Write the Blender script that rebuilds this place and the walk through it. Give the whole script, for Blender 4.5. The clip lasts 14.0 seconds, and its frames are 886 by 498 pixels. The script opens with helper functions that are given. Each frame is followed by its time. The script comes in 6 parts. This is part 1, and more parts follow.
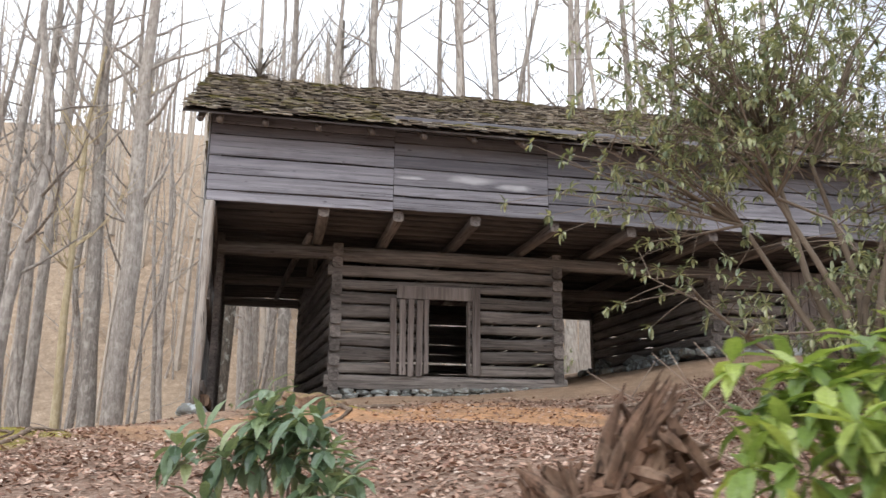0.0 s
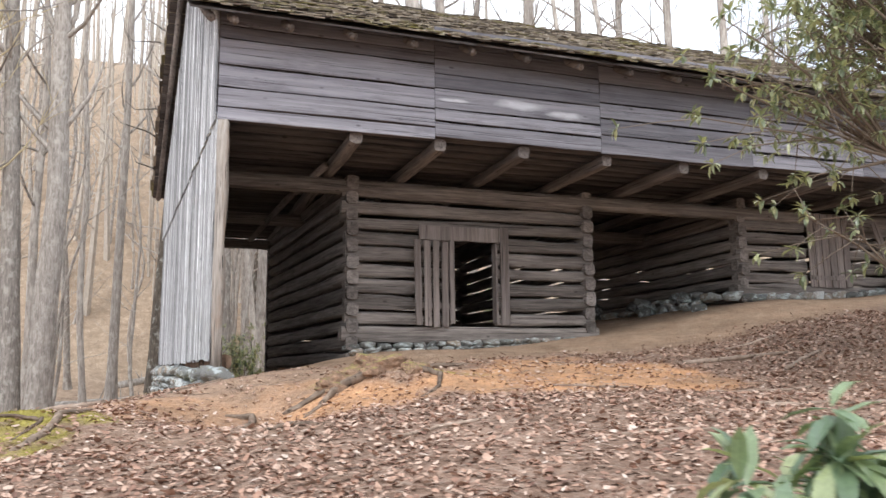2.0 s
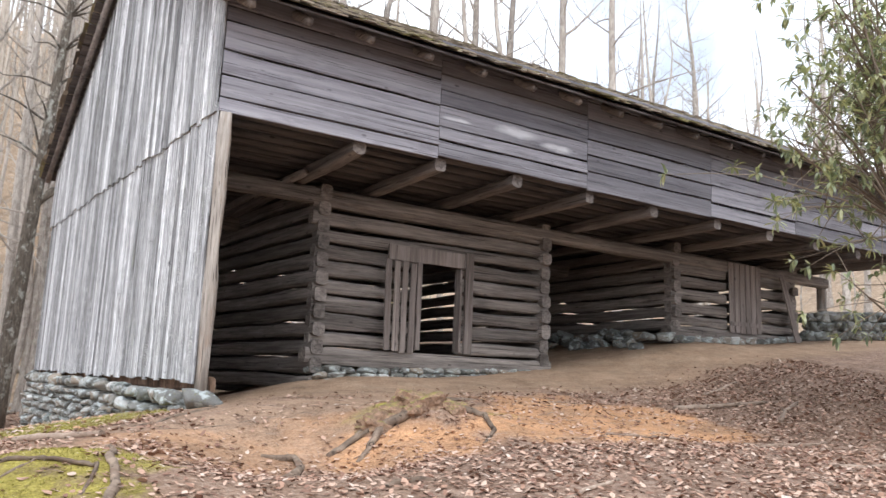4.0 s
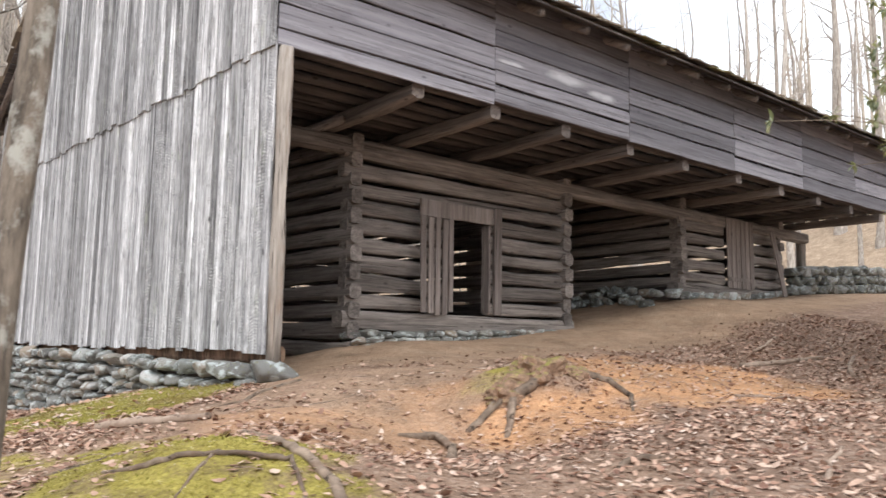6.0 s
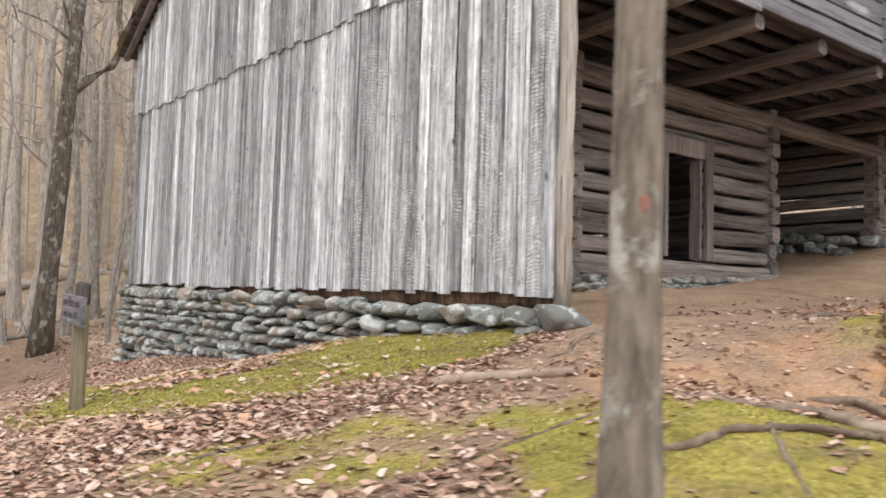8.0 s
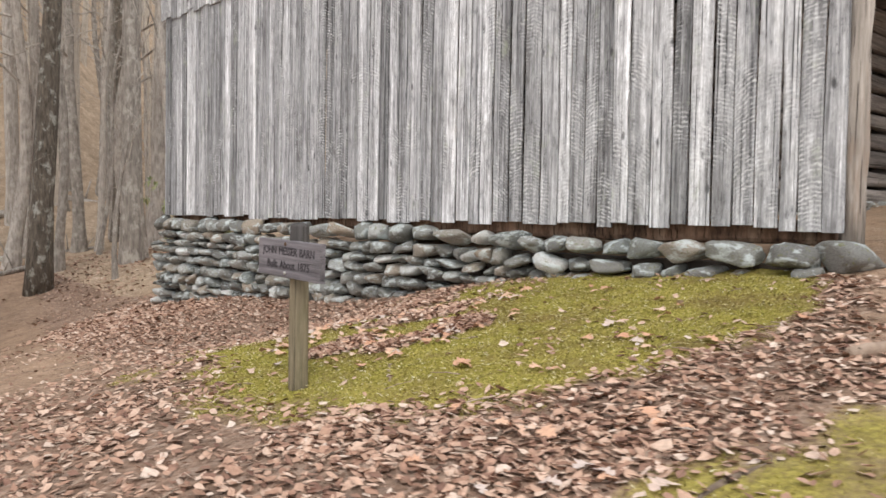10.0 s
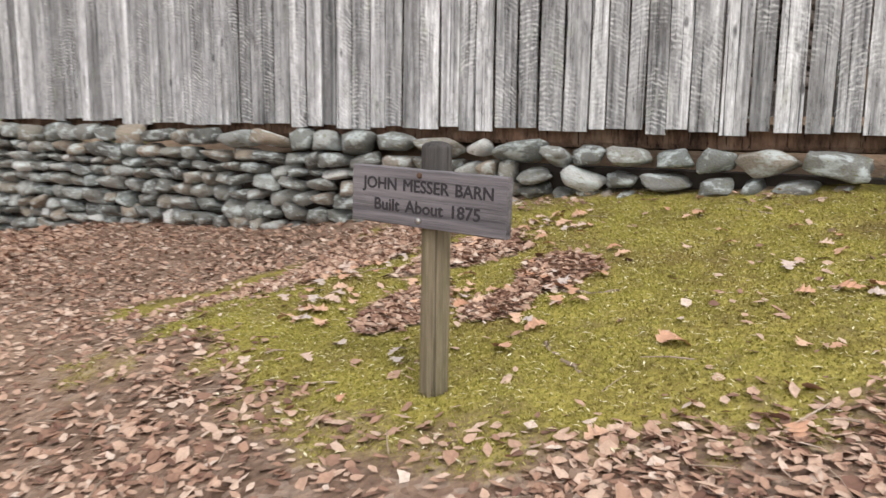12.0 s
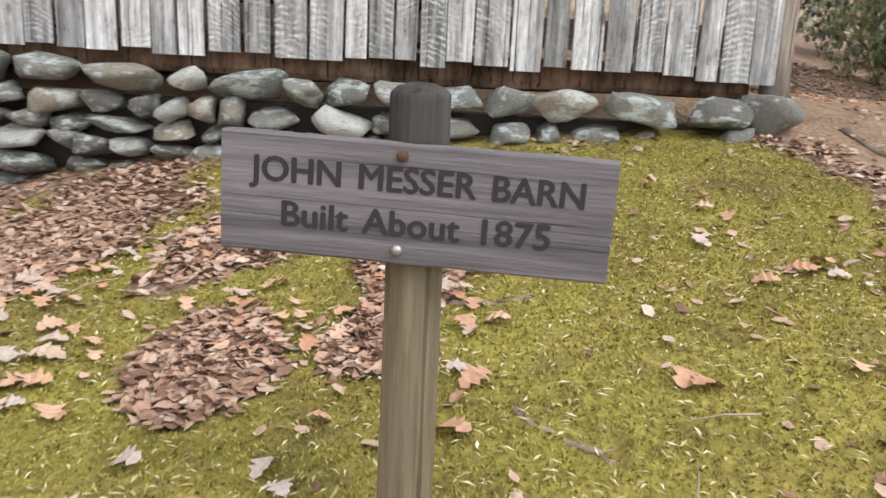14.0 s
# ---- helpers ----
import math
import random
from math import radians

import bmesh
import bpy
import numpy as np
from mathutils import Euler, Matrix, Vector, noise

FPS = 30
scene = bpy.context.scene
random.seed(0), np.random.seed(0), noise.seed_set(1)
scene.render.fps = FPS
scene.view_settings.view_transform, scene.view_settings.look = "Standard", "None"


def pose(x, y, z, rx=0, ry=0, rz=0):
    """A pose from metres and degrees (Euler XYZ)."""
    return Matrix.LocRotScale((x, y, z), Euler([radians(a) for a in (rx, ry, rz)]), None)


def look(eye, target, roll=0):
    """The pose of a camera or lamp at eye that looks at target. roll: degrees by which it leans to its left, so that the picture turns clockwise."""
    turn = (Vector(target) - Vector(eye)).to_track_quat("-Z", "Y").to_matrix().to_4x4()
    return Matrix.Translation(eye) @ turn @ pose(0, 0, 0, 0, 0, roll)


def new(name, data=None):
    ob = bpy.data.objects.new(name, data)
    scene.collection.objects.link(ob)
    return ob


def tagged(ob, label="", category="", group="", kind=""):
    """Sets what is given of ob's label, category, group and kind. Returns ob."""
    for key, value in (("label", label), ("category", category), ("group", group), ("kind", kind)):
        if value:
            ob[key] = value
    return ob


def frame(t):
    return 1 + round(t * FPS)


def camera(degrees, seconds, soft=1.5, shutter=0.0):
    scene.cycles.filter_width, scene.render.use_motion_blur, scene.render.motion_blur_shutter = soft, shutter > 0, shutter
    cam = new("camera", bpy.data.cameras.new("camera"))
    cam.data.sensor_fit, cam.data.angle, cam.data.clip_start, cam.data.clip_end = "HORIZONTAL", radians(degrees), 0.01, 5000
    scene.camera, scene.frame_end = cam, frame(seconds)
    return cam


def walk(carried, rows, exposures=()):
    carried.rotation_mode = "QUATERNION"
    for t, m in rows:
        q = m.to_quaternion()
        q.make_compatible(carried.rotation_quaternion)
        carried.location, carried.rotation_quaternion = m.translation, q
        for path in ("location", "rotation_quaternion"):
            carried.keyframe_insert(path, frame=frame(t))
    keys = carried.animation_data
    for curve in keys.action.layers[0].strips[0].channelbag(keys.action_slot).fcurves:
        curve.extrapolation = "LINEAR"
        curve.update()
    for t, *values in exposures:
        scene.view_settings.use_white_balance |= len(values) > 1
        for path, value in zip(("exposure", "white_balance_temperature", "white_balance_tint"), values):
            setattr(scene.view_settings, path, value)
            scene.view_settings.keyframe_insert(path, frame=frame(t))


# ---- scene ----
cam = camera(59.3, 14.0, soft=1.5, shutter=0.35)
METRES, EYE, TILT, LEAN, TURN = 18.0, 1.5, 0.0, 0.0, -11.5
ROWS = [
    (0.0, 0.0, 0.0, 0.0, -0.13, 13.34, -0.54),
    (0.5, -0.037, 0.0296, 0.0032, -2.42, 12.21, -0.09),
    (1.0, -0.0723, 0.0556, 0.0091, -3.72, 10.73, 0.2),
    (1.5, -0.1038, 0.0866, 0.0152, -6.94, 9.57, 0.77),
    (2.0, -0.1372, 0.1094, 0.0196, -7.97, 8.84, 0.6),
    (2.5, -0.169, 0.1286, 0.0248, -10.64, 8.87, 0.36),
    (3.0, -0.2027, 0.1451, 0.0296, -13.9, 9.47, -1.04),
    (5.5, -0.3324, 0.2333, 0.0372, -27.99, 8.13, -1.23),
    (6.0, -0.3524, 0.2653, 0.0348, -27.82, 7.09, -0.89),
    (6.5, -0.3738, 0.2976, 0.0335, -27.35, 6.46, -0.81),
    (7.0, -0.3958, 0.3286, 0.0301, -26.58, 5.6, -0.77),
    (7.5, -0.4189, 0.363, 0.0296, -24.92, 4.99, -1.18),
    (8.0, -0.4421, 0.3944, 0.0269, -24.92, 3.53, -1.78),
    (8.5, -0.4667, 0.4288, 0.0262, -24.94, 2.15, -2.52),
    (9.0, -0.4886, 0.4603, 0.0269, -25.36, 0.92, -2.51),
    (11.5, -0.5601, 0.62, 0.0335, -38.8, -7.49, 0.08),
    (12.0, -0.5562, 0.6523, 0.0327, -43.48, -9.28, -0.74),
    (12.5, -0.5463, 0.6832, 0.0311, -51.75, -10.7, -1.67),
    (13.0, -0.5378, 0.7089, 0.031, -58.85, -11.5, -2.42),
    (13.5, -0.5271, 0.7323, 0.0305, -65.89, -13.02, -2.84),
    (14.0, -0.5194, 0.7488, 0.0309, -72.71, -13.6, -2.76),
]
walk(cam, [(t, pose(0, 0, EYE, TILT, LEAN, TURN) @ pose(METRES * x, METRES * y, METRES * z, 90 + pitch, roll, yaw)) for t, x, y, z, yaw, pitch, roll in ROWS],
     exposures=((0.0, 0.06, 6150, 10), (1.5, 0.26, 6150, 10), (3.0, 0.36, 6000, 10), (5.5, 0.28, 6250, 10), (7.5, 0.24, 6450, 10), (9.0, 0.14, 6500, 10), (11.5, 0.05, 6550, 10), (14.0, 0.16, 6450, 8)))

# ================= world, sun, exposure =================
world = bpy.data.worlds.new("overcast_sky")
scene.world = world
world.use_nodes = True
wn, wl = world.node_tree.nodes, world.node_tree.links
sky = wn.new("ShaderNodeTexSky")
sky.sky_type = "NISHITA"
sky.sun_disc = False
sky.sun_elevation, sky.sun_rotation = radians(48), radians(215)
sky.dust_density, sky.air_density = 3.0, 1.0
cloud = wn.new("ShaderNodeTexNoise")
cloud.inputs["Scale"].default_value = 2.2
cloud.inputs["Detail"].default_value = 5
cramp = wn.new("ShaderNodeMapRange")
cramp.inputs["From Min"].default_value, cramp.inputs["From Max"].default_value = 0.30, 0.52
cramp.inputs["To Min"].default_value, cramp.inputs["To Max"].default_value = 0.3, 0.95
wmix = wn.new("ShaderNodeMixRGB")
wmix.inputs["Color2"].default_value = (13.0, 13.2, 13.6, 1)
back = wn["Background"]
back.inputs["Strength"].default_value = 0.125
wl.new(cloud.outputs["Fac"], cramp.inputs["Value"])
wl.new(cramp.outputs["Result"], wmix.inputs["Fac"])
wl.new(sky.outputs["Color"], wmix.inputs["Color1"])
wl.new(wmix.outputs["Color"], back.inputs["Color"])

sun = new("sun", bpy.data.lights.new("sun", "SUN"))
sun.data.energy, sun.data.angle, sun.data.color = 1.2, radians(14), (1.0, 0.95, 0.88)
sun.matrix_basis = look((-14, -20, 27), (0, 0, 0))

# ================= numbers of the place =================
XG, YF, YC = -1.45, 13.58, 15.85      # gable wall, front wall, front of the cribs
YR, XE = 24.75, 15.4                  # rear wall, far end of the barn
RIDGE_Y, RIDGE_Z = 19.15, 10.36
EAVE_Y, EAVE_Z = 12.98, 6.86
REAR_Y, REAR_Z = 25.3, 6.78
SKEW = 3.66                           # degrees by which the gable wall leaves the square


def gable_x(y):
    return XG - math.tan(radians(SKEW)) * (y - YF)


def sstep(a, b, v):
    v = min(1.0, max(0.0, (v - a) / (b - a)))
    return v * v * (3 - 2 * v)


COEF = (0.125, 1.56, 0.398, -0.65, 0.121, 0.114, 0.068, 0.558, -0.065, -0.263, -0.073, 0.052, 0.997, -0.426, -0.144)
BUMPS = ((-1.0, 10.7, -0.27, 1.0), (1.9, 5.4, 0.27, 1.4), (4.6, 10.4, -0.27, 1.9), (-0.6, 13.3, 0.16, 1.6), (1.2, 15.6, 0.20, 1.6),
         (-1.6, 20.0, -0.17, 2.4), (9.5, 15.7, 0.22, 1.8), (0.35, 11.25, 0.26, 0.75), (-3.35, 10.5, 0.2, 0.8), (-3.2, 18.6, -0.2, 1.6),
         (-2.6, 11.8, 0.06, 1.0), (5.6, 13.4, -0.13, 1.8), (1.7, 3.2, 0.3, 1.1), (0.35, 10.75, -0.14, 0.5))


def hill(x, y):
    n = max(0.0, y - 37 - 1.1 * max(0.0, x - 3))
    e = max(0.0, x - 27)
    return 100 * (1 - math.exp(-n * 0.0075)) * sstep(0, 30, n) + 16 * (1 - math.exp(-e * 0.02)) * sstep(0, 25, e)


def ground_z(x, y):
    u, v = max(-1.2, min(1.75, x / 10)), max(-0.3, min(2.9, y / 10))
    k, near = 0, 0.0
    for i in range(5):
        for j in range(5 - i):
            near += COEF[k] * u ** i * v ** j
            k += 1
    for bx, by, a, r in BUMPS:
        q = ((x - bx) ** 2 + (y - by) ** 2) / (r * r)
        if q < 9:
            near += a * math.exp(-q)
    far = 0.5 + 0.17 * min(60.0, max(0.0, x + 2)) + 0.06 * min(20.0, max(0.0, x - 10)) - 0.02 * max(0.0, -x - 10) - 2.4 * sstep(14.0, 24.0, x) + hill(x, y)
    off = max(-10 - x, x - 15.5, -2 - y, y - 27, 0)
    w = sstep(0, 14, off)
    z = near * (1 - w) + far * w
    a = 0.035 * noise.noise((x * 0.9, y * 0.9, 3.1)) + 0.012 * noise.noise((x * 3.1, y * 3.1, 7.7))
    return z + a + 0.5 * w * noise.noise((x * 0.08, y * 0.08, 1.3))


def ell(x, y, cx, cy, rx, ry, wob=0.35, s=1.1):
    d = math.hypot((x - cx) / rx, (y - cy) / ry) + wob * noise.noise((x * s, y * s, cx))
    return 1 - sstep(0.6, 1.15, d + 0.16 * noise.noise((x * 4.3, y * 4.3, cy)))


def moss_at(x, y):
    m = max(ell(x, y, -3.5, 15.25, 2.2, 1.95, 0.14, 0.9), ell(x, y, -2.3, 14.1, 1.1, 0.85, 0.2))
    m = max(m, ell(x, y, -3.5, 17.2, 1.9, 1.3, 0.7, 1.4) * 0.8, ell(x, y, -3.4, 10.75, 0.95, 1.2, 0.4, 1.9), ell(x, y, -4.9, 12.1, 1.3, 0.7, 0.6, 1.5) * 0.6)
    m = max(m, ell(x, y, 0.45, 11.5, 1.1, 0.4, 0.5) * 0.8, ell(x, y, -3.3, 9.5, 0.7, 0.5, 0.6) * 0.8, ell(x, y, 21.5, 17.0, 4.5, 1.6, 0.3, 0.4) * 0.55)
    if y < 12.6:
        m *= 0.45 + 0.55 * sstep(-0.3, 0.3, noise.noise((x * 2.3, y * 2.3, 11)) + 0.5 * noise.noise((x * 6, y * 6, 2)))
    for cx, cy, r in ((-4.2, 16.0, 0.28), (-4.1, 15.5, 0.2), (-3.5, 15.45, 0.25), (-3.1, 16.3, 0.4), (-2.6, 17.3, 0.7), (-3.4, 17.4, 0.5), (-2.0, 18.5, 0.8)):
        m *= 1 - 0.85 * ell(x, y, cx, cy, r * 1.6, r, 0.5, 2.0)
    return m


def clay_at(x, y):
    return max(ell(x, y, 2.7, 11.35, 2.3, 1.75, 0.4), 0.8 * ell(x, y, 0.0, 10.6, 1.2, 0.7, 0.5), 0.55 * ell(x, y, -1.9, 11.4, 2.0, 0.9, 0.6))


def dirt_at(x, y):
    d = 0.0
    if XG - 0.1 < x < 20:
        w = 0.35 * noise.noise((x * 0.8, y * 0.8, 2.2))
        d = sstep(12.7, 13.5, y + w - 0.03 * max(0, x)) * (1 - sstep(27, 28.5, y))
    path = abs(x - (-6.2 + 0.055 * (y - 13) ** 1.35 if y > 13 else -6.2)) if y < 40 else 9
    d = max(d, (1 - sstep(0.4, 0.95, path + 0.3 * noise.noise((x, y, 8)))) * 0.8 * sstep(16.5, 19, y))
    d = max(d, 0.85 * ell(x, y, -1.0, 12.2, 3.0, 1.2, 0.5), 0.7 * ell(x, y, -5.4, 9.6, 1.6, 2.6, 0.6), 0.3 * ell(x, y, -1.8, 9.2, 1.6, 1.0, 0.6))
    d = max(d, 0.6 * ell(x, y, -4.2, 11.9, 1.8, 0.7, 0.6))
    return d


# Mask for humus that is also darkened for shade between fallen leaves.
def humus_shade_at(x, y):
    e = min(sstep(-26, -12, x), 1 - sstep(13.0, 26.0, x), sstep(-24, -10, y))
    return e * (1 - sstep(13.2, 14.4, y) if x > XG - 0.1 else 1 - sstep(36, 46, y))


# ================= materials =================
def nodes_of(name):
    m = bpy.data.materials.new(name)
    m.use_nodes = True
    nt = m.node_tree
    return m, nt.nodes, nt.links, nt.nodes["Principled BSDF"]


def noise_node(n, l, coord, scale, stretch=(1, 1, 1), detail=4, rough=0.6):
    mp = n.new("ShaderNodeMapping")
    mp.inputs["Scale"].default_value = stretch
    l.new(coord, mp.inputs["Vector"])
    t = n.new("ShaderNodeTexNoise")
    t.inputs["Scale"].default_value, t.inputs["Detail"].default_value, t.inputs["Roughness"].default_value = scale, detail, rough
    l.new(mp.outputs["Vector"], t.inputs["Vector"])
    return t.outputs["Fac"]


def ramp(n, l, fac, stops):
    r = n.new("ShaderNodeValToRGB")
    els = r.color_ramp.elements
    while len(els) < len(stops):
        els.new(0.5)
    for e, (p, c) in zip(els, stops):
        e.position, e.color = p, (*c, 1)
    l.new(fac, r.inputs["Fac"])
    return r.outputs["Color"]


def mix(n, l, fac, a, b, blend="MIX"):
    m = n.new("ShaderNodeMixRGB")
    m.blend_type = blend
    for sock, v in (("Fac", fac), ("Color1", a), ("Color2", b)):
        if isinstance(v, bpy.types.NodeSocket):
            l.new(v, m.inputs[sock])
        elif sock == "Fac":
            m.inputs[sock].default_value = v
        else:
            m.inputs[sock].default_value = (*v, 1)
    return m.outputs["Color"]


def calc(n, l, op, a, b=0.0, c=None):
    m = n.new("ShaderNodeMath")
    m.operation = op
    for i, v in enumerate((a, b) if c is None else (a, b, c)):
        if isinstance(v, bpy.types.NodeSocket):
            l.new(v, m.inputs[i])
        else:
            m.inputs[i].default_value = v
    return m.outputs[0]


def bump(n, l, bsdf, height, strength=0.5, dist=0.01):
    b = n.new("ShaderNodeBump")
    b.inputs["Strength"].default_value, b.inputs["Distance"].default_value = strength, dist
    l.new(height, b.inputs["Height"])
    l.new(b.outputs["Normal"], bsdf.inputs["Normal"])


def span(n, l, v, a, b, lo=0.0, hi=1.0):
    m = n.new("ShaderNodeMapRange")
    m.inputs["From Min"].default_value, m.inputs["From Max"].default_value = a, b
    m.inputs["To Min"].default_value, m.inputs["To Max"].default_value = lo, hi
    l.new(v, m.inputs["Value"])
    return m.outputs["Result"]


def wood_material(name, dark, light, stretch, vary=0.35, saw=None, stain=None, island=False, stain_amt=0.5, spots=False, cracks=0.8, lichen=0.0):
    """Weathered wood with grain along one axis of the piece, pieces differing in tone."""
    m, n, l, b = nodes_of(name)
    tc = n.new("ShaderNodeTexCoord").outputs["Object"]
    rnd = n.new("ShaderNodeNewGeometry").outputs["Random Per Island"] if island else n.new("ShaderNodeObjectInfo").outputs["Random"]
    vec = n.new("ShaderNodeVectorMath")
    vec.operation = "ADD"
    comb = n.new("ShaderNodeCombineXYZ")
    big = calc(n, l, "MULTIPLY", rnd, 37.0)
    for i in range(3):
        l.new(big, comb.inputs[i])
    l.new(tc, vec.inputs[0])
    l.new(comb.outputs[0], vec.inputs[1])
    p = vec.outputs[0]
    grain = noise_node(n, l, p, 1.0, stretch, 8, 0.72)
    broad = noise_node(n, l, p, 1.0, tuple(s * 0.12 for s in stretch), 4, 0.6)
    blot = noise_node(n, l, p, 3.2, tuple(0.35 + 0.65 * (s > 5) + 0.6 * (s > 5) for s in stretch), 6, 0.7)
    t = calc(n, l, "ADD", calc(n, l, "MULTIPLY", grain, 0.55), calc(n, l, "MULTIPLY", broad, 0.45))
    col = ramp(n, l, t, ((0.36, dark), (0.49, tuple(0.55 * a + 0.45 * c for a, c in zip(dark, light))), (0.62, light)))
    tone = span(n, l, rnd, 0, 1, 1 - vary, 1 + vary)
    g = n.new("ShaderNodeCombineXYZ")
    for i in range(3):
        l.new(tone, g.inputs[i])
    col = mix(n, l, 1.0, col, g.outputs[0], "MULTIPLY")
    if stain:
        col = mix(n, l, calc(n, l, "MULTIPLY", span(n, l, blot, 0.52, 0.7), stain_amt), col, stain)
    crack = noise_node(n, l, p, 1.0, tuple(s * 2.2 if s > 5 else s * 0.55 for s in stretch), 3, 0.55)
    line = calc(n, l, "MULTIPLY", span(n, l, crack, 0.345, 0.385, 1.0, 0.0), cracks)
    knot = n.new("ShaderNodeTexVoronoi")
    knot.inputs["Scale"].default_value = 2.6
    kmap = n.new("ShaderNodeMapping")
    kmap.inputs["Scale"].default_value = tuple(1.6 if s > 5 else 0.7 for s in stretch)
    l.new(p, kmap.inputs["Vector"])
    l.new(kmap.outputs["Vector"], knot.inputs["Vector"])
    line = calc(n, l, "MAXIMUM", line, calc(n, l, "MULTIPLY", span(n, l, knot.outputs["Distance"], 0.05, 0.1, 1.0, 0.0), cracks * 0.8))
    col = mix(n, l, line, col, tuple(c * 0.45 for c in dark))
    if lichen:
        spread = noise_node(n, l, p, 4.0, (1, 1, 0.6), 6, 0.75)
        col = mix(n, l, calc(n, l, "MULTIPLY", span(n, l, spread, 0.58, 0.68), lichen), col, (0.42, 0.47, 0.33))
    h = calc(n, l, "SUBTRACT", grain, line)
    if spots:
        gp = n.new("ShaderNodeSeparateXYZ")
        l.new(n.new("ShaderNodeNewGeometry").outputs["Position"], gp.inputs[0])
        wob = noise_node(n, l, p, 7.0, (0.5, 1, 1.5), 4)
        for sx, sz, rx, rz in ((2.15, 6.09, 0.24, 0.03), (3.3, 6.13, 0.42, 0.075), (4.15, 6.04, 0.34, 0.06)):
            ex = calc(n, l, "POWER", calc(n, l, "ABSOLUTE", calc(n, l, "DIVIDE", calc(n, l, "SUBTRACT", gp.outputs[0], sx), rx)), 2.0)
            ez = calc(n, l, "POWER", calc(n, l, "ABSOLUTE", calc(n, l, "DIVIDE", calc(n, l, "SUBTRACT", gp.outputs[2], sz), rz)), 2.0)
            d = calc(n, l, "ADD", calc(n, l, "ADD", ex, ez), calc(n, l, "MULTIPLY", wob, 2.2))
            col = mix(n, l, span(n, l, d, 1.1, 2.6, 0.75, 0.0), col, (0.74, 0.74, 0.77))
    if saw:
        mottle = noise_node(n, l, p, 19.0, (1, 1, 0.3), 8, 0.85)
        col = mix(n, l, 1.0, col, ramp(n, l, mottle, ((0.34, (0.22, 0.22, 0.23)), (0.44, (0.85, 0.85, 0.85)), (0.54, (1.05, 1.05, 1.05)), (0.66, (1.5, 1.5, 1.5)))), "MULTIPLY")
        sx = n.new("ShaderNodeSeparateXYZ")
        l.new(tc, sx.inputs[0])
        off = calc(n, l, "ADD", sx.outputs[1], span(n, l, calc(n, l, "FRACT", calc(n, l, "MULTIPLY", rnd, 7.3)), 0, 1, -0.16, 0.16))
        warp = calc(n, l, "MULTIPLY", noise_node(n, l, p, 3.5, (1, 1, 1), 5, 0.7), 0.17)
        arc = calc(n, l, "ADD", calc(n, l, "ADD", sx.outputs[2], calc(n, l, "MULTIPLY", calc(n, l, "MULTIPLY", off, off), 1.9)), warp)
        kerf = calc(n, l, "SINE", calc(n, l, "MULTIPLY", arc, 165.0))
        broken = span(n, l, noise_node(n, l, p, 17.0, (1, 1, 0.8), 5, 0.8), 0.44, 0.6)
        where = calc(n, l, "MULTIPLY", span(n, l, noise_node(n, l, p, 1.7, (1, 1, 0.55), 4), 0.47, 0.6), broken)
        col = mix(n, l, calc(n, l, "MULTIPLY", calc(n, l, "MULTIPLY", where, span(n, l, kerf, -0.1, 0.8)), 0.7), col, saw)
        col = mix(n, l, calc(n, l, "MULTIPLY", calc(n, l, "MULTIPLY", where, span(n, l, kerf, -0.3, -1.0)), 0.25), col, dark)
    l.new(col, b.inputs["Base Color"])
    b.inputs["Roughness"].default_value = 0.88
    b.inputs["Specular IOR Level"].default_value = 0.2
    bump(n, l, b, h, 0.7, 0.01)
    return m


M_BOARD = wood_material("weathered_silver_board", (0.095, 0.095, 0.10), (0.78, 0.785, 0.80), (24, 24, 0.7), 0.5, saw=(0.84, 0.845, 0.84), stain=(0.13, 0.125, 0.125), stain_amt=0.8, cracks=0.95, lichen=0.35)
M_FASCIA = wood_material("weathered_grey_plank", (0.155, 0.15, 0.168), (0.34, 0.33, 0.36), (0.7, 22, 26), 0.32, stain=(0.10, 0.09, 0.105), spots=True)
M_LOG = wood_material("old_brown_log", (0.08, 0.07, 0.065), (0.36, 0.32, 0.29), (1.1, 14, 22), 0.25, stain=(0.06, 0.05, 0.045))
M_LOG_Y = wood_material("old_brown_log_side", (0.08, 0.07, 0.065), (0.33, 0.295, 0.27), (14, 1.1, 22), 0.25, stain=(0.06, 0.05, 0.045))
M_BEAM = wood_material("brown_beam", (0.075, 0.065, 0.062), (0.29, 0.25, 0.225), (14, 1.1, 18), 0.2)
# Darker than M_BEAM: part of the loft's shade is put into this colour.
M_BEAM_X_SHADED = wood_material("shaded_brown_beam_long", (0.045, 0.04, 0.04), (0.17, 0.148, 0.138), (1.1, 14, 18), 0.2, island=True)
M_POST = wood_material("barked_post", (0.12, 0.10, 0.085), (0.50, 0.45, 0.40), (18, 18, 1.2), 0.1, stain=(0.28, 0.16, 0.09))
M_DOOR = wood_material("pale_door_plank", (0.13, 0.11, 0.10), (0.36, 0.31, 0.285), (20, 20, 1.0), 0.15)
M_SIGN = wood_material("grey_sign_board", (0.045, 0.041, 0.047), (0.27, 0.25, 0.265), (24, 1.3, 40), 0.05, stain=(0.055, 0.05, 0.05), cracks=0.4)
M_POSTTOP = wood_material("damp_dark_post_end", (0.03, 0.028, 0.028), (0.13, 0.12, 0.115), (22, 22, 1.0), 0.05, cracks=0.4)
M_SIGNPOST = wood_material("olive_sign_post", (0.05, 0.042, 0.03), (0.33, 0.275, 0.185), (22, 22, 1.0), 0.05, stain=(0.09, 0.09, 0.04), stain_amt=0.8, cracks=0.5)
